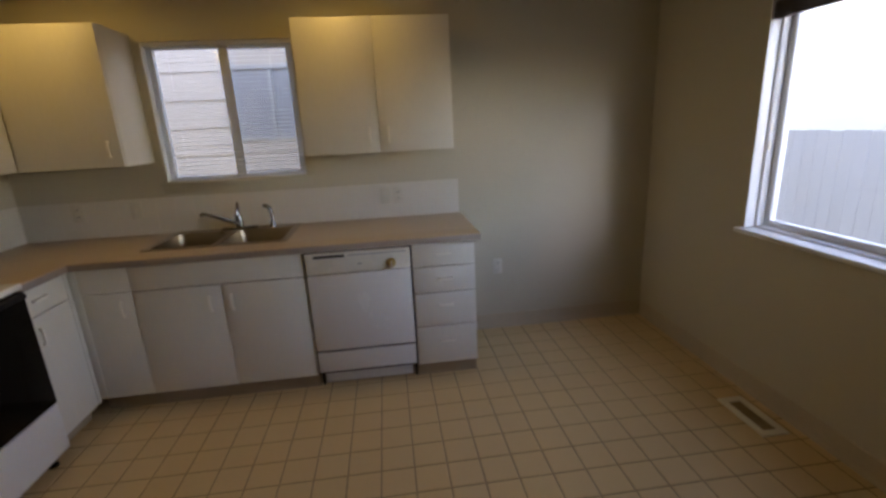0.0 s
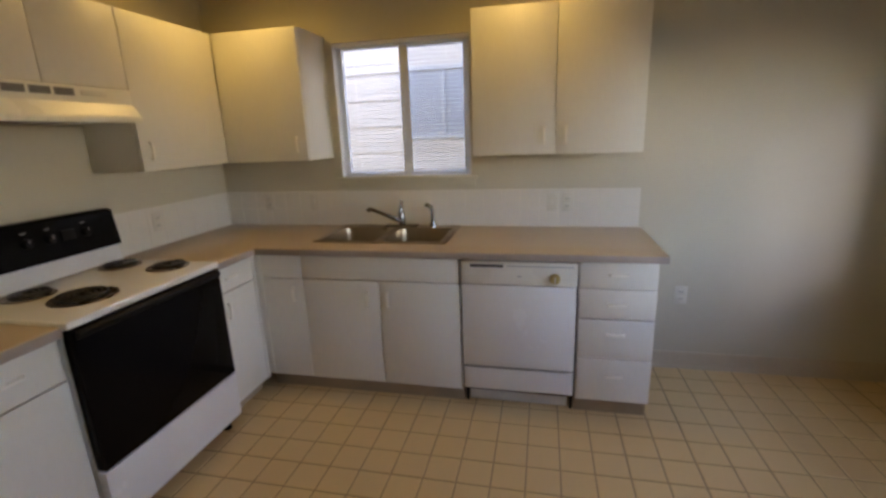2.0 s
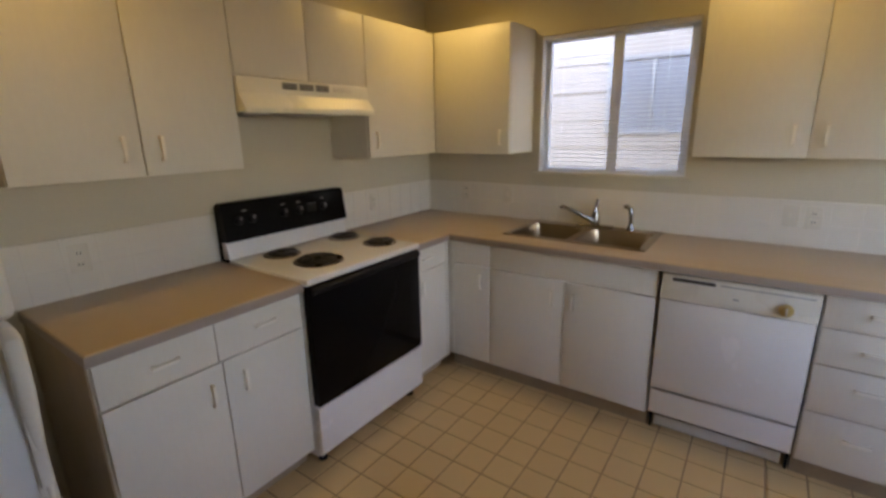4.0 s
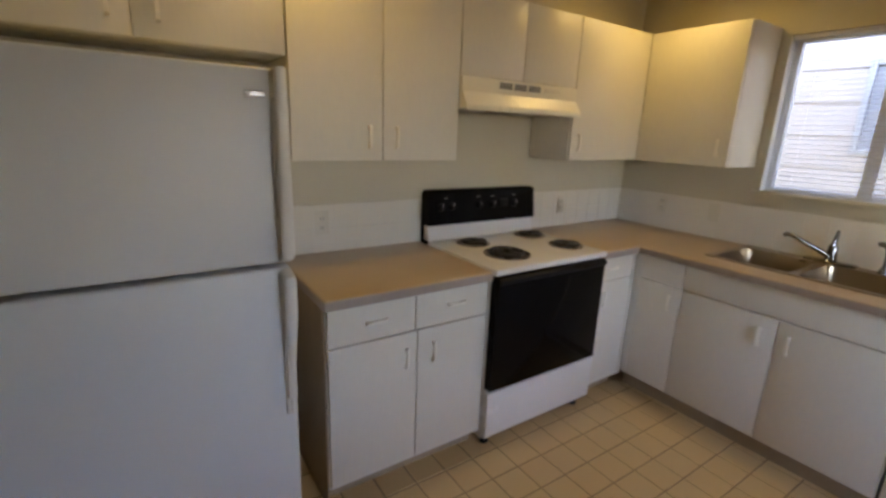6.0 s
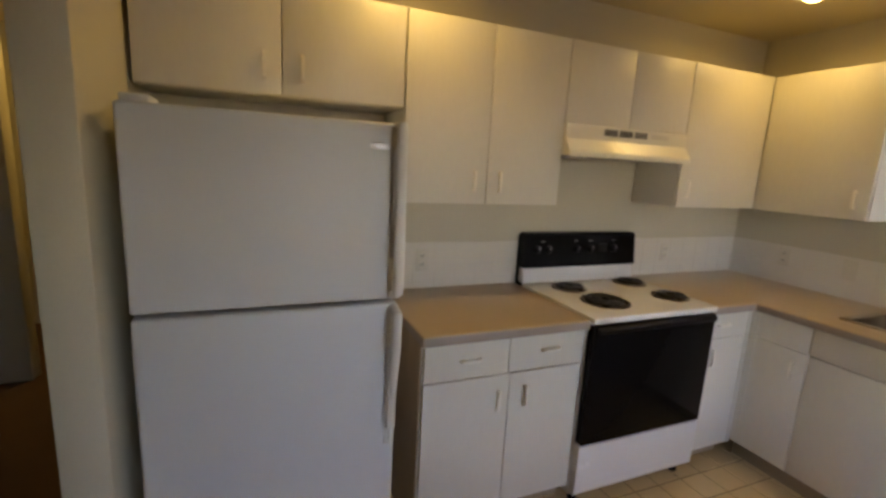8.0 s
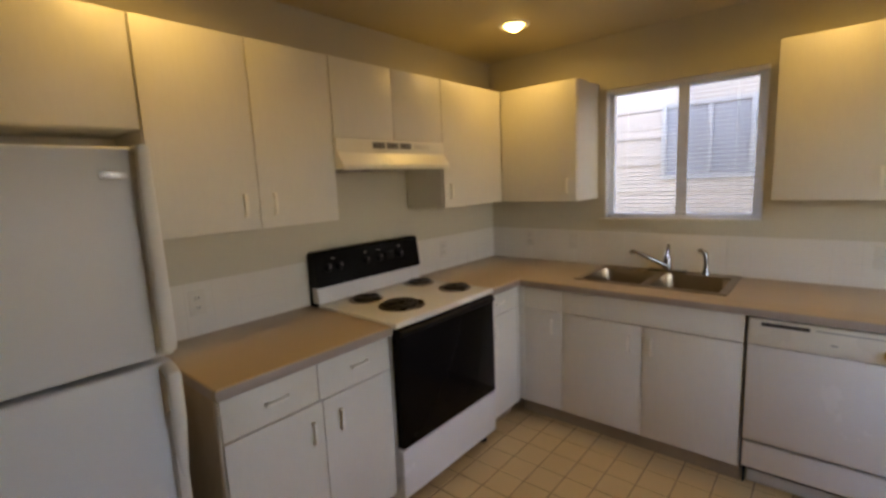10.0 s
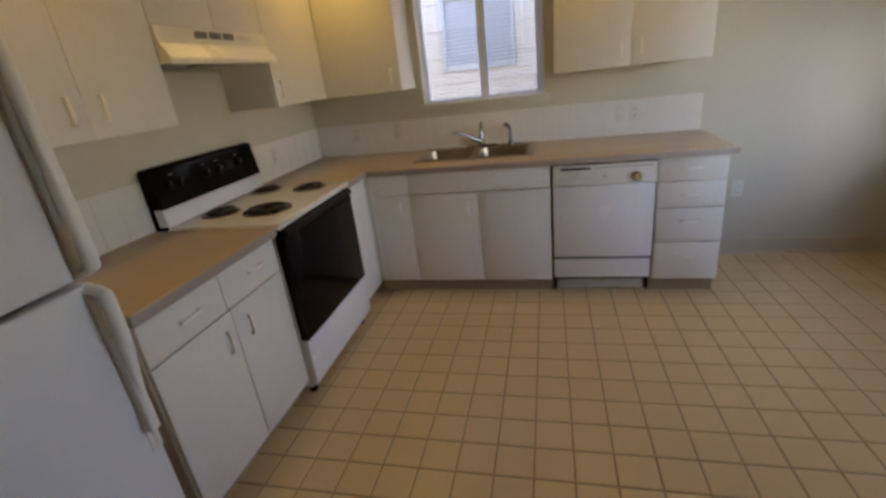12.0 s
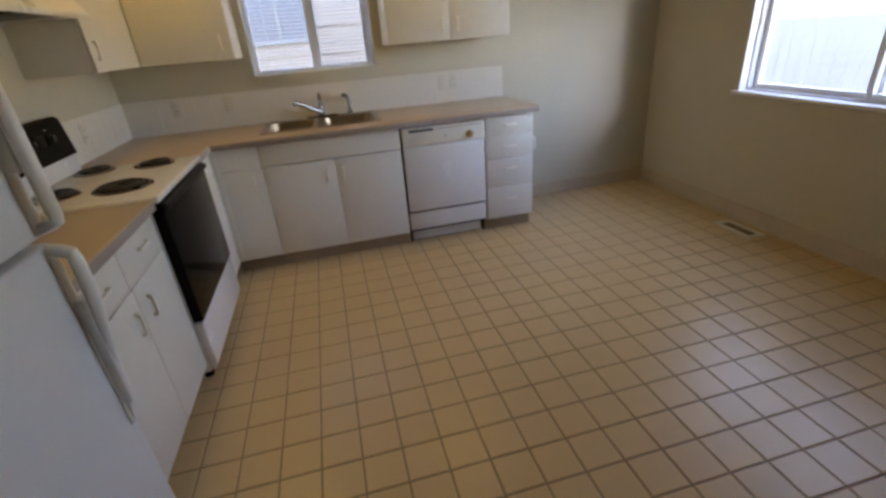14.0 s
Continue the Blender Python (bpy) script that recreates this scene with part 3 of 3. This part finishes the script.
part("wand", tube(B(), [(1.535, -0.036, TZ + 0.04), (1.534, -0.036, TZ + 0.09), (1.528, -0.036, TZ + 0.125), (1.505, -0.041, TZ + 0.142), (1.49, -0.046, TZ + 0.138)], [0.011, 0.012, 0.014, 0.014, 0.011], 12), CHROME, spray)

# ---- dishwasher ----
dw = thing("dishwasher", (2.107, -0.3, 0), "white built-in dishwasher with a brass-coloured dial", "dishwasher")
DX0, DX1 = 1.812, 2.404
part("tub", box(B(), DX0, DX1, -0.575, N - 0.02, 0.10, 0.868, 0.002), BLACKP, dw)
part("door_panel", box(B(), DX0 + 0.006, DX1 - 0.006, FY - 0.006, -0.578, 0.270, 0.735, 0.004), ENAMEL, dw)
panel = part("control_panel", box(B(), DX0 + 0.006, DX1 - 0.004, FY - 0.012, -0.578, 0.739, 0.862, 0.006, 3), ALMOND, dw)
# Slightly raised strip; the recess's shade is only its dark colour.
part("handle_recess_shade", box(B(), 1.866, 2.036, FY - 0.0135, FY - 0.011, 0.832, 0.848, 0.001), SLOT, panel)
part("trim_strip", box(B(), 2.055, 2.38, FY - 0.0135, FY - 0.011, 0.838, 0.843, 0.0005), GREY, panel)
dial = part("dial", lathe(B(), (2.292, FY - 0.0125, 0.779), [(0.027, 0.0), (0.026, -0.012), (0.020, -0.020), (0.018, -0.020)], "y", 24), BRASS, panel, "brass-coloured round dial")
part("dial_grip", box(B(), 2.2885, 2.2955, FY - 0.042, FY - 0.0325, 0.763, 0.795, 0.002), PLATE, dial)
part("print_mark", box(B(), 2.105, 2.128, FY - 0.0126, FY - 0.0118, 0.785, 0.791), GREY, panel)
part("lower_panel", box(B(), DX0 + 0.006, DX1 - 0.006, FY + 0.010, -0.578, 0.122, 0.250, 0.003), ENAMEL, dw)
part("kick_plate", box(B(), DX0 + 0.025, DX1 - 0.03, -0.525, -0.515, 0.012, 0.128, 0.001), ENAMEL, dw)
for x in (DX0 + 0.006, DX1 - 0.014):
    part("foot", box(B(), x, x + 0.010, -0.535, -0.50, 0.0008, 0.13, 0.001), BLACKP, dw)

# ---- stove ----
SY0, SY1 = -1.7105, -0.9515
st = thing("stove", (0.33, -1.33, 0), "white electric coil stove with black oven door", "stove")
part("body", box(B(), 0.03, 0.610, SY0 + 0.004, SY1 - 0.004, 0.045, 0.895, 0.004), ENAMEL, st)
top = part("cooktop", box(B(), 0.075, 0.655, SY0, SY1, 0.8955, 0.926, 0.008, 3), ENAMEL, st)
for x, y, r in ((0.205, -1.50, 0.080), (0.185, -1.065, 0.080), (0.455, -1.478, 0.107), (0.46, -1.058, 0.082)):
    pan = part("drip_pan", lathe(B(), (x, y, 0.926), [(r + 0.012, 0.0002), (r + 0.010, 0.004), (r + 0.002, 0.003), (r - 0.01, 0.0012), (0.02, 0.0008)], seg=32), PAN, top)
    bm = B()
    pts = []
    turns = 4 if r > 0.09 else 3.3
    n = int(turns * 22)
    for k in range(n + 1):
        a = 2 * math.pi * turns * k / n
        rr = 0.018 + (r - 0.026) * k / n
        pts.append((x + rr * math.cos(a), y + rr * math.sin(a), 0.9375))
    tube(bm, pts, 0.0062, 6)
    part("coil", bm, COIL, pan)
part("splash_riser", prism(B(), [(0.03, 0.926), (0.088, 0.9265), (0.074, 1.012), (0.03, 1.012)], "y", SY0 + 0.002, SY1 - 0.002, 0.003), ENAMEL, st)
bm = prism(B(), [(0.012, 0.90), (0.03, 0.90), (0.03, 1.0125), (0.092, 1.0125), (0.070, 1.185), (0.055, 1.198), (0.012, 1.198)], "y", SY0 - 0.004, SY1 + 0.004)
ends = [e for e in bm.edges if min(v.co.z for v in e.verts) > 1.18 and abs(e.verts[0].co.y - e.verts[1].co.y) < 0.001 and abs(e.verts[0].co.z - e.verts[1].co.z) < 0.001]
bmesh.ops.bevel(bm, geom=ends, offset=0.024, segments=5, profile=0.5, affect="EDGES")
bg = part("backguard", bm, BLACK, st, "glossy black control backguard")
for y in (-1.637, -1.565, -1.378, -1.280, -1.115):
    kn = part("knob", lathe(B(), (0.083, y, 1.11), [(0.022, 0.0), (0.021, 0.014), (0.016, 0.022)], "x", 18), BLACKP, bg)
    part("pointer", box(B(), 0.1052, 0.1065, y - 0.0015, y + 0.0015, 1.112, 1.127), GREY, kn)
part("clock_window", box(B(), 0.0745, 0.088, -1.23, -1.165, 1.09, 1.135, 0.001), BLACKP, bg)
for y in (-1.60, -1.378, -1.280, -1.115):
    part("print_mark", box(B(), 0.0775, 0.079, y - 0.012, y + 0.012, 1.152, 1.156), GREY, bg)
door = part("oven_door", box(B(), 0.6105, 0.655, SY0 + 0.006, SY1 - 0.006, 0.322, 0.888, 0.006, 3), BLACK, st, "black glass oven door")
part("handle_lip", prism(B(), [(0.655, 0.852), (0.672, 0.858), (0.676, 0.878), (0.66, 0.886), (0.655, 0.886)], "y", SY0 + 0.02, SY1 - 0.02, 0.003), BLACKP, door)
part("storage_drawer", prism(B(), [(0.6105, 0.062), (0.640, 0.062), (0.650, 0.078), (0.650, 0.312), (0.6105, 0.316)], "y", SY0 + 0.004, SY1 - 0.004, 0.003), ENAMEL, st)
for x in (0.10, 0.585):
    for y in (SY0 + 0.05, SY1 - 0.05):
        part("foot", lathe(B(), (x, y, 0.0008), [(0.022, 0), (0.022, 0.012), (0.014, 0.018), (0.014, 0.055)], seg=14), BLACKP, st)

# ---- range hood ----
hood = thing("range_hood", (0.2, -1.33, 1.6), "cream enamelled range hood under the short cabinet", "range hood")
part("shell", prism(B(), [(0.004, 1.605), (0.004, 1.750), (0.330, 1.750), (0.330, 1.684), (0.368, 1.632), (0.374, 1.622), (0.374, 1.603), (0.370, 1.600), (0.364, 1.612), (0.02, 1.612)], "y", SY0 + 0.001, SY1 - 0.001, 0.003), ALMOND, hood)
for y in (-1.452, -1.358, -1.264):
    g = part("vent_grille", box(B(), 0.3305, 0.3325, y - 0.041, y + 0.041, 1.708, 1.738, 0.0008), GREY, hood)
    for k in range(4):
        part("slit", box(B(), 0.3318, 0.3332, y - 0.037, y + 0.037, 1.7115 + 0.0066 * k, 1.7145 + 0.0066 * k), SLOT, g)
part("switch_strip", box(B(), 0.3305, 0.3322, -1.195, -1.075, 1.712, 1.734, 0.0006), PLATE, hood, "pale switch strip")
part("filter", box(B(), 0.06, 0.34, -1.50, -1.16, 1.604, 1.610, 0.001), PAN, hood)
part("lamp_lens", box(B(), 0.12, 0.30, -1.68, -1.55, 1.596, 1.609, 0.003), GREY, hood)

# ---- refrigerator ----
RY0, RY1 = -3.338, -2.612
fr = thing("refrigerator", (0.4, -2.97, 0), "white top-freezer refrigerator with side bar handles", "refrigerator")
part("cabinet", box(B(), 0.03, 0.676, RY0 + 0.004, RY1 - 0.004, 0.035, 1.636, 0.006), FRIDGE, fr)
part("gasket", box(B(), 0.676, 0.694, RY0 + 0.012, RY1 - 0.012, 0.10, 1.628, 0.001), GASKET, fr)
fz = part("freezer_door", box(B(), 0.694, 0.757, RY0, RY1 - 0.002, 1.110, 1.648, 0.009, 3), FRIDGE, fr)
ld = part("fresh_food_door", box(B(), 0.694, 0.757, RY0, RY1 - 0.002, 0.105, 1.096, 0.009, 3), FRIDGE, fr)
part("badge", box(B(), 0.7565, 0.7595, -2.714, -2.660, 1.572, 1.590, 0.001), SILVER, fz, "small silver name plate")


def bar_handle(parent, z_grip, z_far, taper):
    """A bar along the door's opening edge: full at z_grip, running out flush at z_far."""
    hy = RY1 - 0.018
    up = 1 if z_far > z_grip else -1
    n = 14
    pts, rad = [(0.752, hy, z_grip + up * 0.012)], [0.019]
    for k in range(n + 1):
        u = k / n
        z = z_grip + up * 0.016 + (z_far - z_grip - up * 0.016) * u ** 1.5
        off = 0.038 * min(1, 0.45 + 7 * u) * (1 - taper * max(0, (u - 0.35) / 0.65) ** 1.3)
        pts.append((0.757 + off, hy, z))
        rad.append(0.0185 * (1 - 0.75 * taper * max(0, (u - 0.45) / 0.55)))
    if taper < 0.5:
        pts.append((0.752, hy, z_far - up * 0.004))
        rad.append(0.017)
    bm = tube(B(), pts, rad, 12, 0.72)
    h = part("handle", bm, FRIDGE_TRIM, parent, "cream plastic bar handle")
    strip = box(B(), 0.757, 0.761, hy - 0.020, hy + 0.014, min(z_grip, z_far) + 0.004, max(z_grip, z_far) - 0.004, 0.0015)
    box(strip, 0.7605, 0.783, hy - 0.017, hy + 0.011, min(z_grip + up * 0.13, z_far - up * 0.07), max(z_grip + up * 0.13, z_far - up * 0.07), 0.004)
    part("backing_strip", strip, FRIDGE_TRIM, h)


bar_handle(fz, 1.114, 1.644, 0.15)
bar_handle(ld, 1.092, 0.600, 1.0)
part("hinge_cover", box(B(), 0.62, 0.745, RY0 + 0.010, RY0 + 0.075, 1.6485, 1.668, 0.006), FRIDGE, fr)
part("base_grille", box(B(), 0.66, 0.70, RY0 + 0.01, RY1 - 0.01, 0.02, 0.098, 0.003), GREY, fr)
for y in (RY0 + 0.06, RY1 - 0.06):
    part("foot", lathe(B(), (0.62, y, 0.0008), [(0.02, 0), (0.02, 0.012), (0.01, 0.016), (0.01, 0.036)], seg=12), BLACKP, fr)

# ---- electrics ----
def wall_plate(name, facing, a, z, label, duplex):
    """A cover plate on the back wall ('-y') or the left wall ('+x')."""
    d = N - 0.0085 if facing == "-y" else 0.0085
    if z < 0.8:
        d = N - 0.0005
    t = thing(name, (a, d, z) if facing == "-y" else (d, a, z), label, "switch" if not duplex else "outlet")

    def cell(w0, w1, h0, h1, o0, o1, bev):
        if facing == "-y":
            return box(B(), a + w0, a + w1, d - o1, d - o0, z + h0, z + h1, bev)
        return box(B(), d + o0, d + o1, a + w0, a + w1, z + h0, z + h1, bev)
    part("cover_plate", cell(-0.035, 0.035, -0.057, 0.057, 0, 0.005, 0.002), PLATE, t)
    if duplex:
        for h in (-0.022, 0.022):
            s = part("receptacle", cell(-0.016, 0.016, h - 0.014, h + 0.014, 0.0045, 0.0075, 0.002), PLATE, t)
            for w in (-0.006, 0.006):
                part("slot", cell(w - 0.0013, w + 0.0013, h - 0.006, h + 0.006, 0.0072, 0.0079, 0), SLOT, s)
    else:
        part("toggle", cell(-0.005, 0.005, -0.011, 0.011, 0.0045, 0.014, 0.002), PLATE, t)


wall_plate("light_switch", "-y", 2.283, 1.068, "ivory toggle switch plate on the tiled backsplash", False)
wall_plate("wall_outlet", "-y", 2.374, 1.066, "ivory duplex outlet on the tiled backsplash", True)
wall_plate("wall_outlet", "+x", -2.265, 1.06, "ivory duplex outlet above the short countertop", True)
wall_plate("wall_outlet", "-y", 0.345, 1.08, "ivory duplex outlet in the tiled corner", True)
wall_plate("light_switch", "-y", 0.69, 1.075, "ivory toggle switch plate beside the sink window", False)
wall_plate("wall_outlet", "+x", -0.62, 1.06, "ivory duplex outlet on the tiles beside the stove", True)
wall_plate("wall_outlet", "-y", 3.06, 0.49, "ivory duplex outlet low on the open wall", True)

# ---- recessed ceiling lamps ----
for x, y in LAMPS:
    t = thing("recessed_lamp", (x, y, H), "lit recessed ceiling lamp with white trim ring", "ceiling lamp", "recessed lamps")
    part("trim_ring", lathe(B(), (x, y, H), [(0.0585, -0.0005), (0.090, -0.0005), (0.088, -0.005), (0.066, -0.007), (0.0585, -0.004)], seg=32, ring_shaped=True), WHITE_TRIM, t)
    part("can", lathe(B(), (x, y, H), [(0.01, 0.105), (0.0605, 0.105), (0.0605, 0.0), (0.0585, 0.0), (0.0585, 0.06), (0.05, 0.10), (0.01, 0.10)], seg=28), ENAMEL, t)
    part("bulb", lathe(B(), (x, y, H), [(0.018, 0.095), (0.022, 0.07), (0.046, 0.03), (0.050, 0.008), (0.048, -0.008), (0.040, -0.021), (0.024, -0.031), (0.006, -0.035)], seg=24), BULB, t, "glowing warm bulb face")
    beam = new("beam", bpy.data.lights.new("beam", "SPOT"))
    beam.data.energy, beam.data.color, beam.data.shadow_soft_size = BEAM, LAMP_COLOUR, 0.04
    beam.data.spot_size, beam.data.spot_blend = radians(176), 0.4
    beam.matrix_world = pose(x, y, H - 0.048)
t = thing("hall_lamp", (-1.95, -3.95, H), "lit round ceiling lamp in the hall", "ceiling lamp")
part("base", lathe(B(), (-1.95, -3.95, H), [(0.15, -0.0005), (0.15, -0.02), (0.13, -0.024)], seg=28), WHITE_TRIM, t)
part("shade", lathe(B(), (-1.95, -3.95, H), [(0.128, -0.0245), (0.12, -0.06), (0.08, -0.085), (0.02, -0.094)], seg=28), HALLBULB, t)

# ---- floor register ----
t = thing("floor_register", (4.055, -1.28, 0), "almond steel floor register with dark louvres", "floor vent")
bm = slab(B(), [3.985, 4.022, 4.088, 4.125], [-1.44, -1.40, -1.165, -1.125], {(i, j) for i in range(3) for j in range(3)} - {(1, 1)}, 0.0006, 0.007)
bmesh.ops.bevel(bm, geom=[e for e in bm.edges if len(e.link_faces) == 2 and e.calc_face_angle() > 0.5 and min(v.co.z for v in e.verts) > 0.005], offset=0.003, segments=2, affect="EDGES")
part("frame", bm, ALMOND, t)
part("well", box(B(), 4.022, 4.088, -1.40, -1.165, 0.0004, 0.0012), TOE, t)
louvre = mesh_of("louvre", box(B(), -0.032, 0.032, -0.0018, 0.0018, -0.0022, 0.0022), TOE)
for k in range(16):
    piece("louvre", louvre, pose(4.055, -1.391 + 0.0144 * k, 0.0038, 30), t)

# Unseen slab added so its north overhang dims daylight on the neighbour's siding.
solid("roof", box(B(), -3.3, W + THICK + 0.15, S - 0.8, N + THICK + 0.55, 2.751, 2.95), ROOF, "unseen roof slab added to shade the gap outside", "roof", kind="structure")

# ---- outside: neighbouring house and fence ----
NY = 3.1
house = thing("neighbour_house", (1, 6, GROUND_Z), "neighbouring house with white lap siding and a window", "house")
part("wall", box(B(), -7, 8, NY + 0.03, 10, GROUND_Z, 3.4), SIDING, house)
nx0, nx1, nz0, nz1 = 0.50, 1.355, 1.49, 2.28
z = -0.688
while z < 3.3:
    spans = [(-7, 8)] if z + 0.329 < nz0 - 0.06 or z > nz1 + 0.06 else [(-7, nx0 - 0.06), (nx1 + 0.06, 8)]
    lap = [(NY + 0.03, z), (NY - 0.010, z), (NY + 0.002, z + 0.105), (NY - 0.004, z + 0.106), (NY + 0.012, z + 0.335), (NY + 0.03, z + 0.335)]
    for a, b in spans:
        part("siding_board", prism(B(), lap, "x", a, b), SIDING, house)
    if len(spans) == 2:
        for lo, hi in ((z, min(z + 0.33, nz0 - 0.056)), (max(z, nz1 + 0.056), z + 0.33)):
            if hi - lo > 0.02:
                part("siding_board", box(B(), nx0 - 0.06, nx1 + 0.06, NY - 0.004, NY + 0.03, lo, hi), SIDING, house)
    z += 0.329
nw = part("window", box(B(), nx0, nx1, NY - 0.004, NY + 0.029, nz0, nz1), DARKPANE, house, "dark glazed sliding window")
bm = B()
for a in ((nx0 - 0.055, nx0, nz0 - 0.055, nz1 + 0.055), (nx1, nx1 + 0.055, nz0 - 0.055, nz1 + 0.055), (nx0, nx1, nz0 - 0.055, nz0), (nx0, nx1, nz1, nz1 + 0.055), (0.94, 0.985, nz0, nz1)):
    box(bm, a[0], a[1], NY - 0.03, NY + 0.028, a[2], a[3], 0.003)
part("frame", bm, NTRIM, nw)
# Unseen roof; its low, deep eave is set to shade the siding below.
part("roof", prism(B(), [(NY - 0.55, 3.2), (NY - 0.55, 3.42), (6.5, 5.3), (10.5, 3.42), (10.5, 3.2)], "x", -7.4, 8.4), ROOF, house)

fence = thing("fence", (7, 0, GROUND_Z), "tall pale weathered board fence behind the house", "fence")
fm = mesh_of("board", box(B(), -0.009, 0.009, -0.0702, 0.0702, 0, 1.80, 0.003, 1), FENCE)
rng = random.Random(5)
for k in range(110):
    y = -8 + 0.142 * k
    piece("board", fm, pose(7 + rng.uniform(-0.003, 0.003), y, GROUND_Z + 0.005 + rng.uniform(0, 0.012), 0, rng.uniform(-0.3, 0.3), 0), fence)
for z in (-0.2, 0.9):
    part("rail", box(B(), 7.012, 7.05, -8.1, 7.6, z, z + 0.09, 0.003), FENCE, fence)
for k in range(7):
    part("post", box(B(), 7.052, 7.14, -8 + 2.5 * k, -7.91 + 2.5 * k, GROUND_Z, 1.20, 0.004), FENCE, fence)

# ---- backsplash tiles ----
splash = solid("backsplash", box(B(), 0.0005, 2.79, N - 0.0070, N - 0.0005, CT1, 1.147), JOINT, "two rows of off-white wall tiles above the countertop", "backsplash", kind="structure")
TS = 0.1161
tile = mesh_of("tile", box(B(), -TS / 2 + 0.0012, TS / 2 - 0.0012, -0.0025, 0.0025, -TS / 2 + 0.0012, TS / 2 - 0.0012, 0.0015, 1), SPLASH)
for i in range(24):
    for j in range(2):
        x = 0.06 + TS * i
        piece("tile", tile, pose(x, N - 0.006, CT1 + 0.002 + TS * (j + 0.5)), splash)
splash = solid("backsplash", box(B(), 0.0005, 0.0070, -2.474, N - 0.0075, CT1, 1.147), JOINT, "two rows of off-white wall tiles beside the stove", "backsplash", kind="structure")
for i in range(22):
    for j in range(2):
        piece("tile", tile, pose(0.006, -0.05 - TS * i, CT1 + 0.002 + TS * (j + 0.5), 0, 0, 90), splash)

# ---- floor tiles ----
PX, PY, OX, OY = 0.1515, 0.1525, 1.719, -2.09
GW = 0.0062


def chamfered(bm, x0, x1, y0, y1):
    c = 0.0025
    lo = [bm.verts.new((x, y, -0.003)) for x, y in ((x0, y0), (x1, y0), (x1, y1), (x0, y1))]
    hi = [bm.verts.new((x, y, 0.0)) for x, y in ((x0 + c, y0 + c), (x1 - c, y0 + c), (x1 - c, y1 - c), (x0 + c, y1 - c))]
    bm.faces.new(hi)
    for k in range(4):
        bm.faces.new((lo[k], lo[(k + 1) % 4], hi[(k + 1) % 4], hi[k]))


bm = B()
chamfered(bm, GW / 2, PX - GW / 2, GW / 2, PY - GW / 2)
one = mesh_of("tile", bm, TILE, False)
rest = B()
for i in range(-13, 18):
    for j in range(-38, 16):
        x, y = OX + PX * i, OY + PY * j
        if 0.55 < x < 2.85 and -3.35 < y < -0.5:
            piece("tile", one, pose(x, y, 0), floor)
        else:
            a, b, c, d = max(x + GW / 2, 0.001), min(x + PX - GW / 2, W - 0.001), max(y + GW / 2, S + 0.001), min(y + PY - GW / 2, N - 0.001)
            if b - a > 0.01 and d - c > 0.01 and not (b < 0.75 and d < STUB_Y1):
                chamfered(rest, a, b, c, d)
tagged(part("tiles", rest, TILE, floor), kind="stuff")
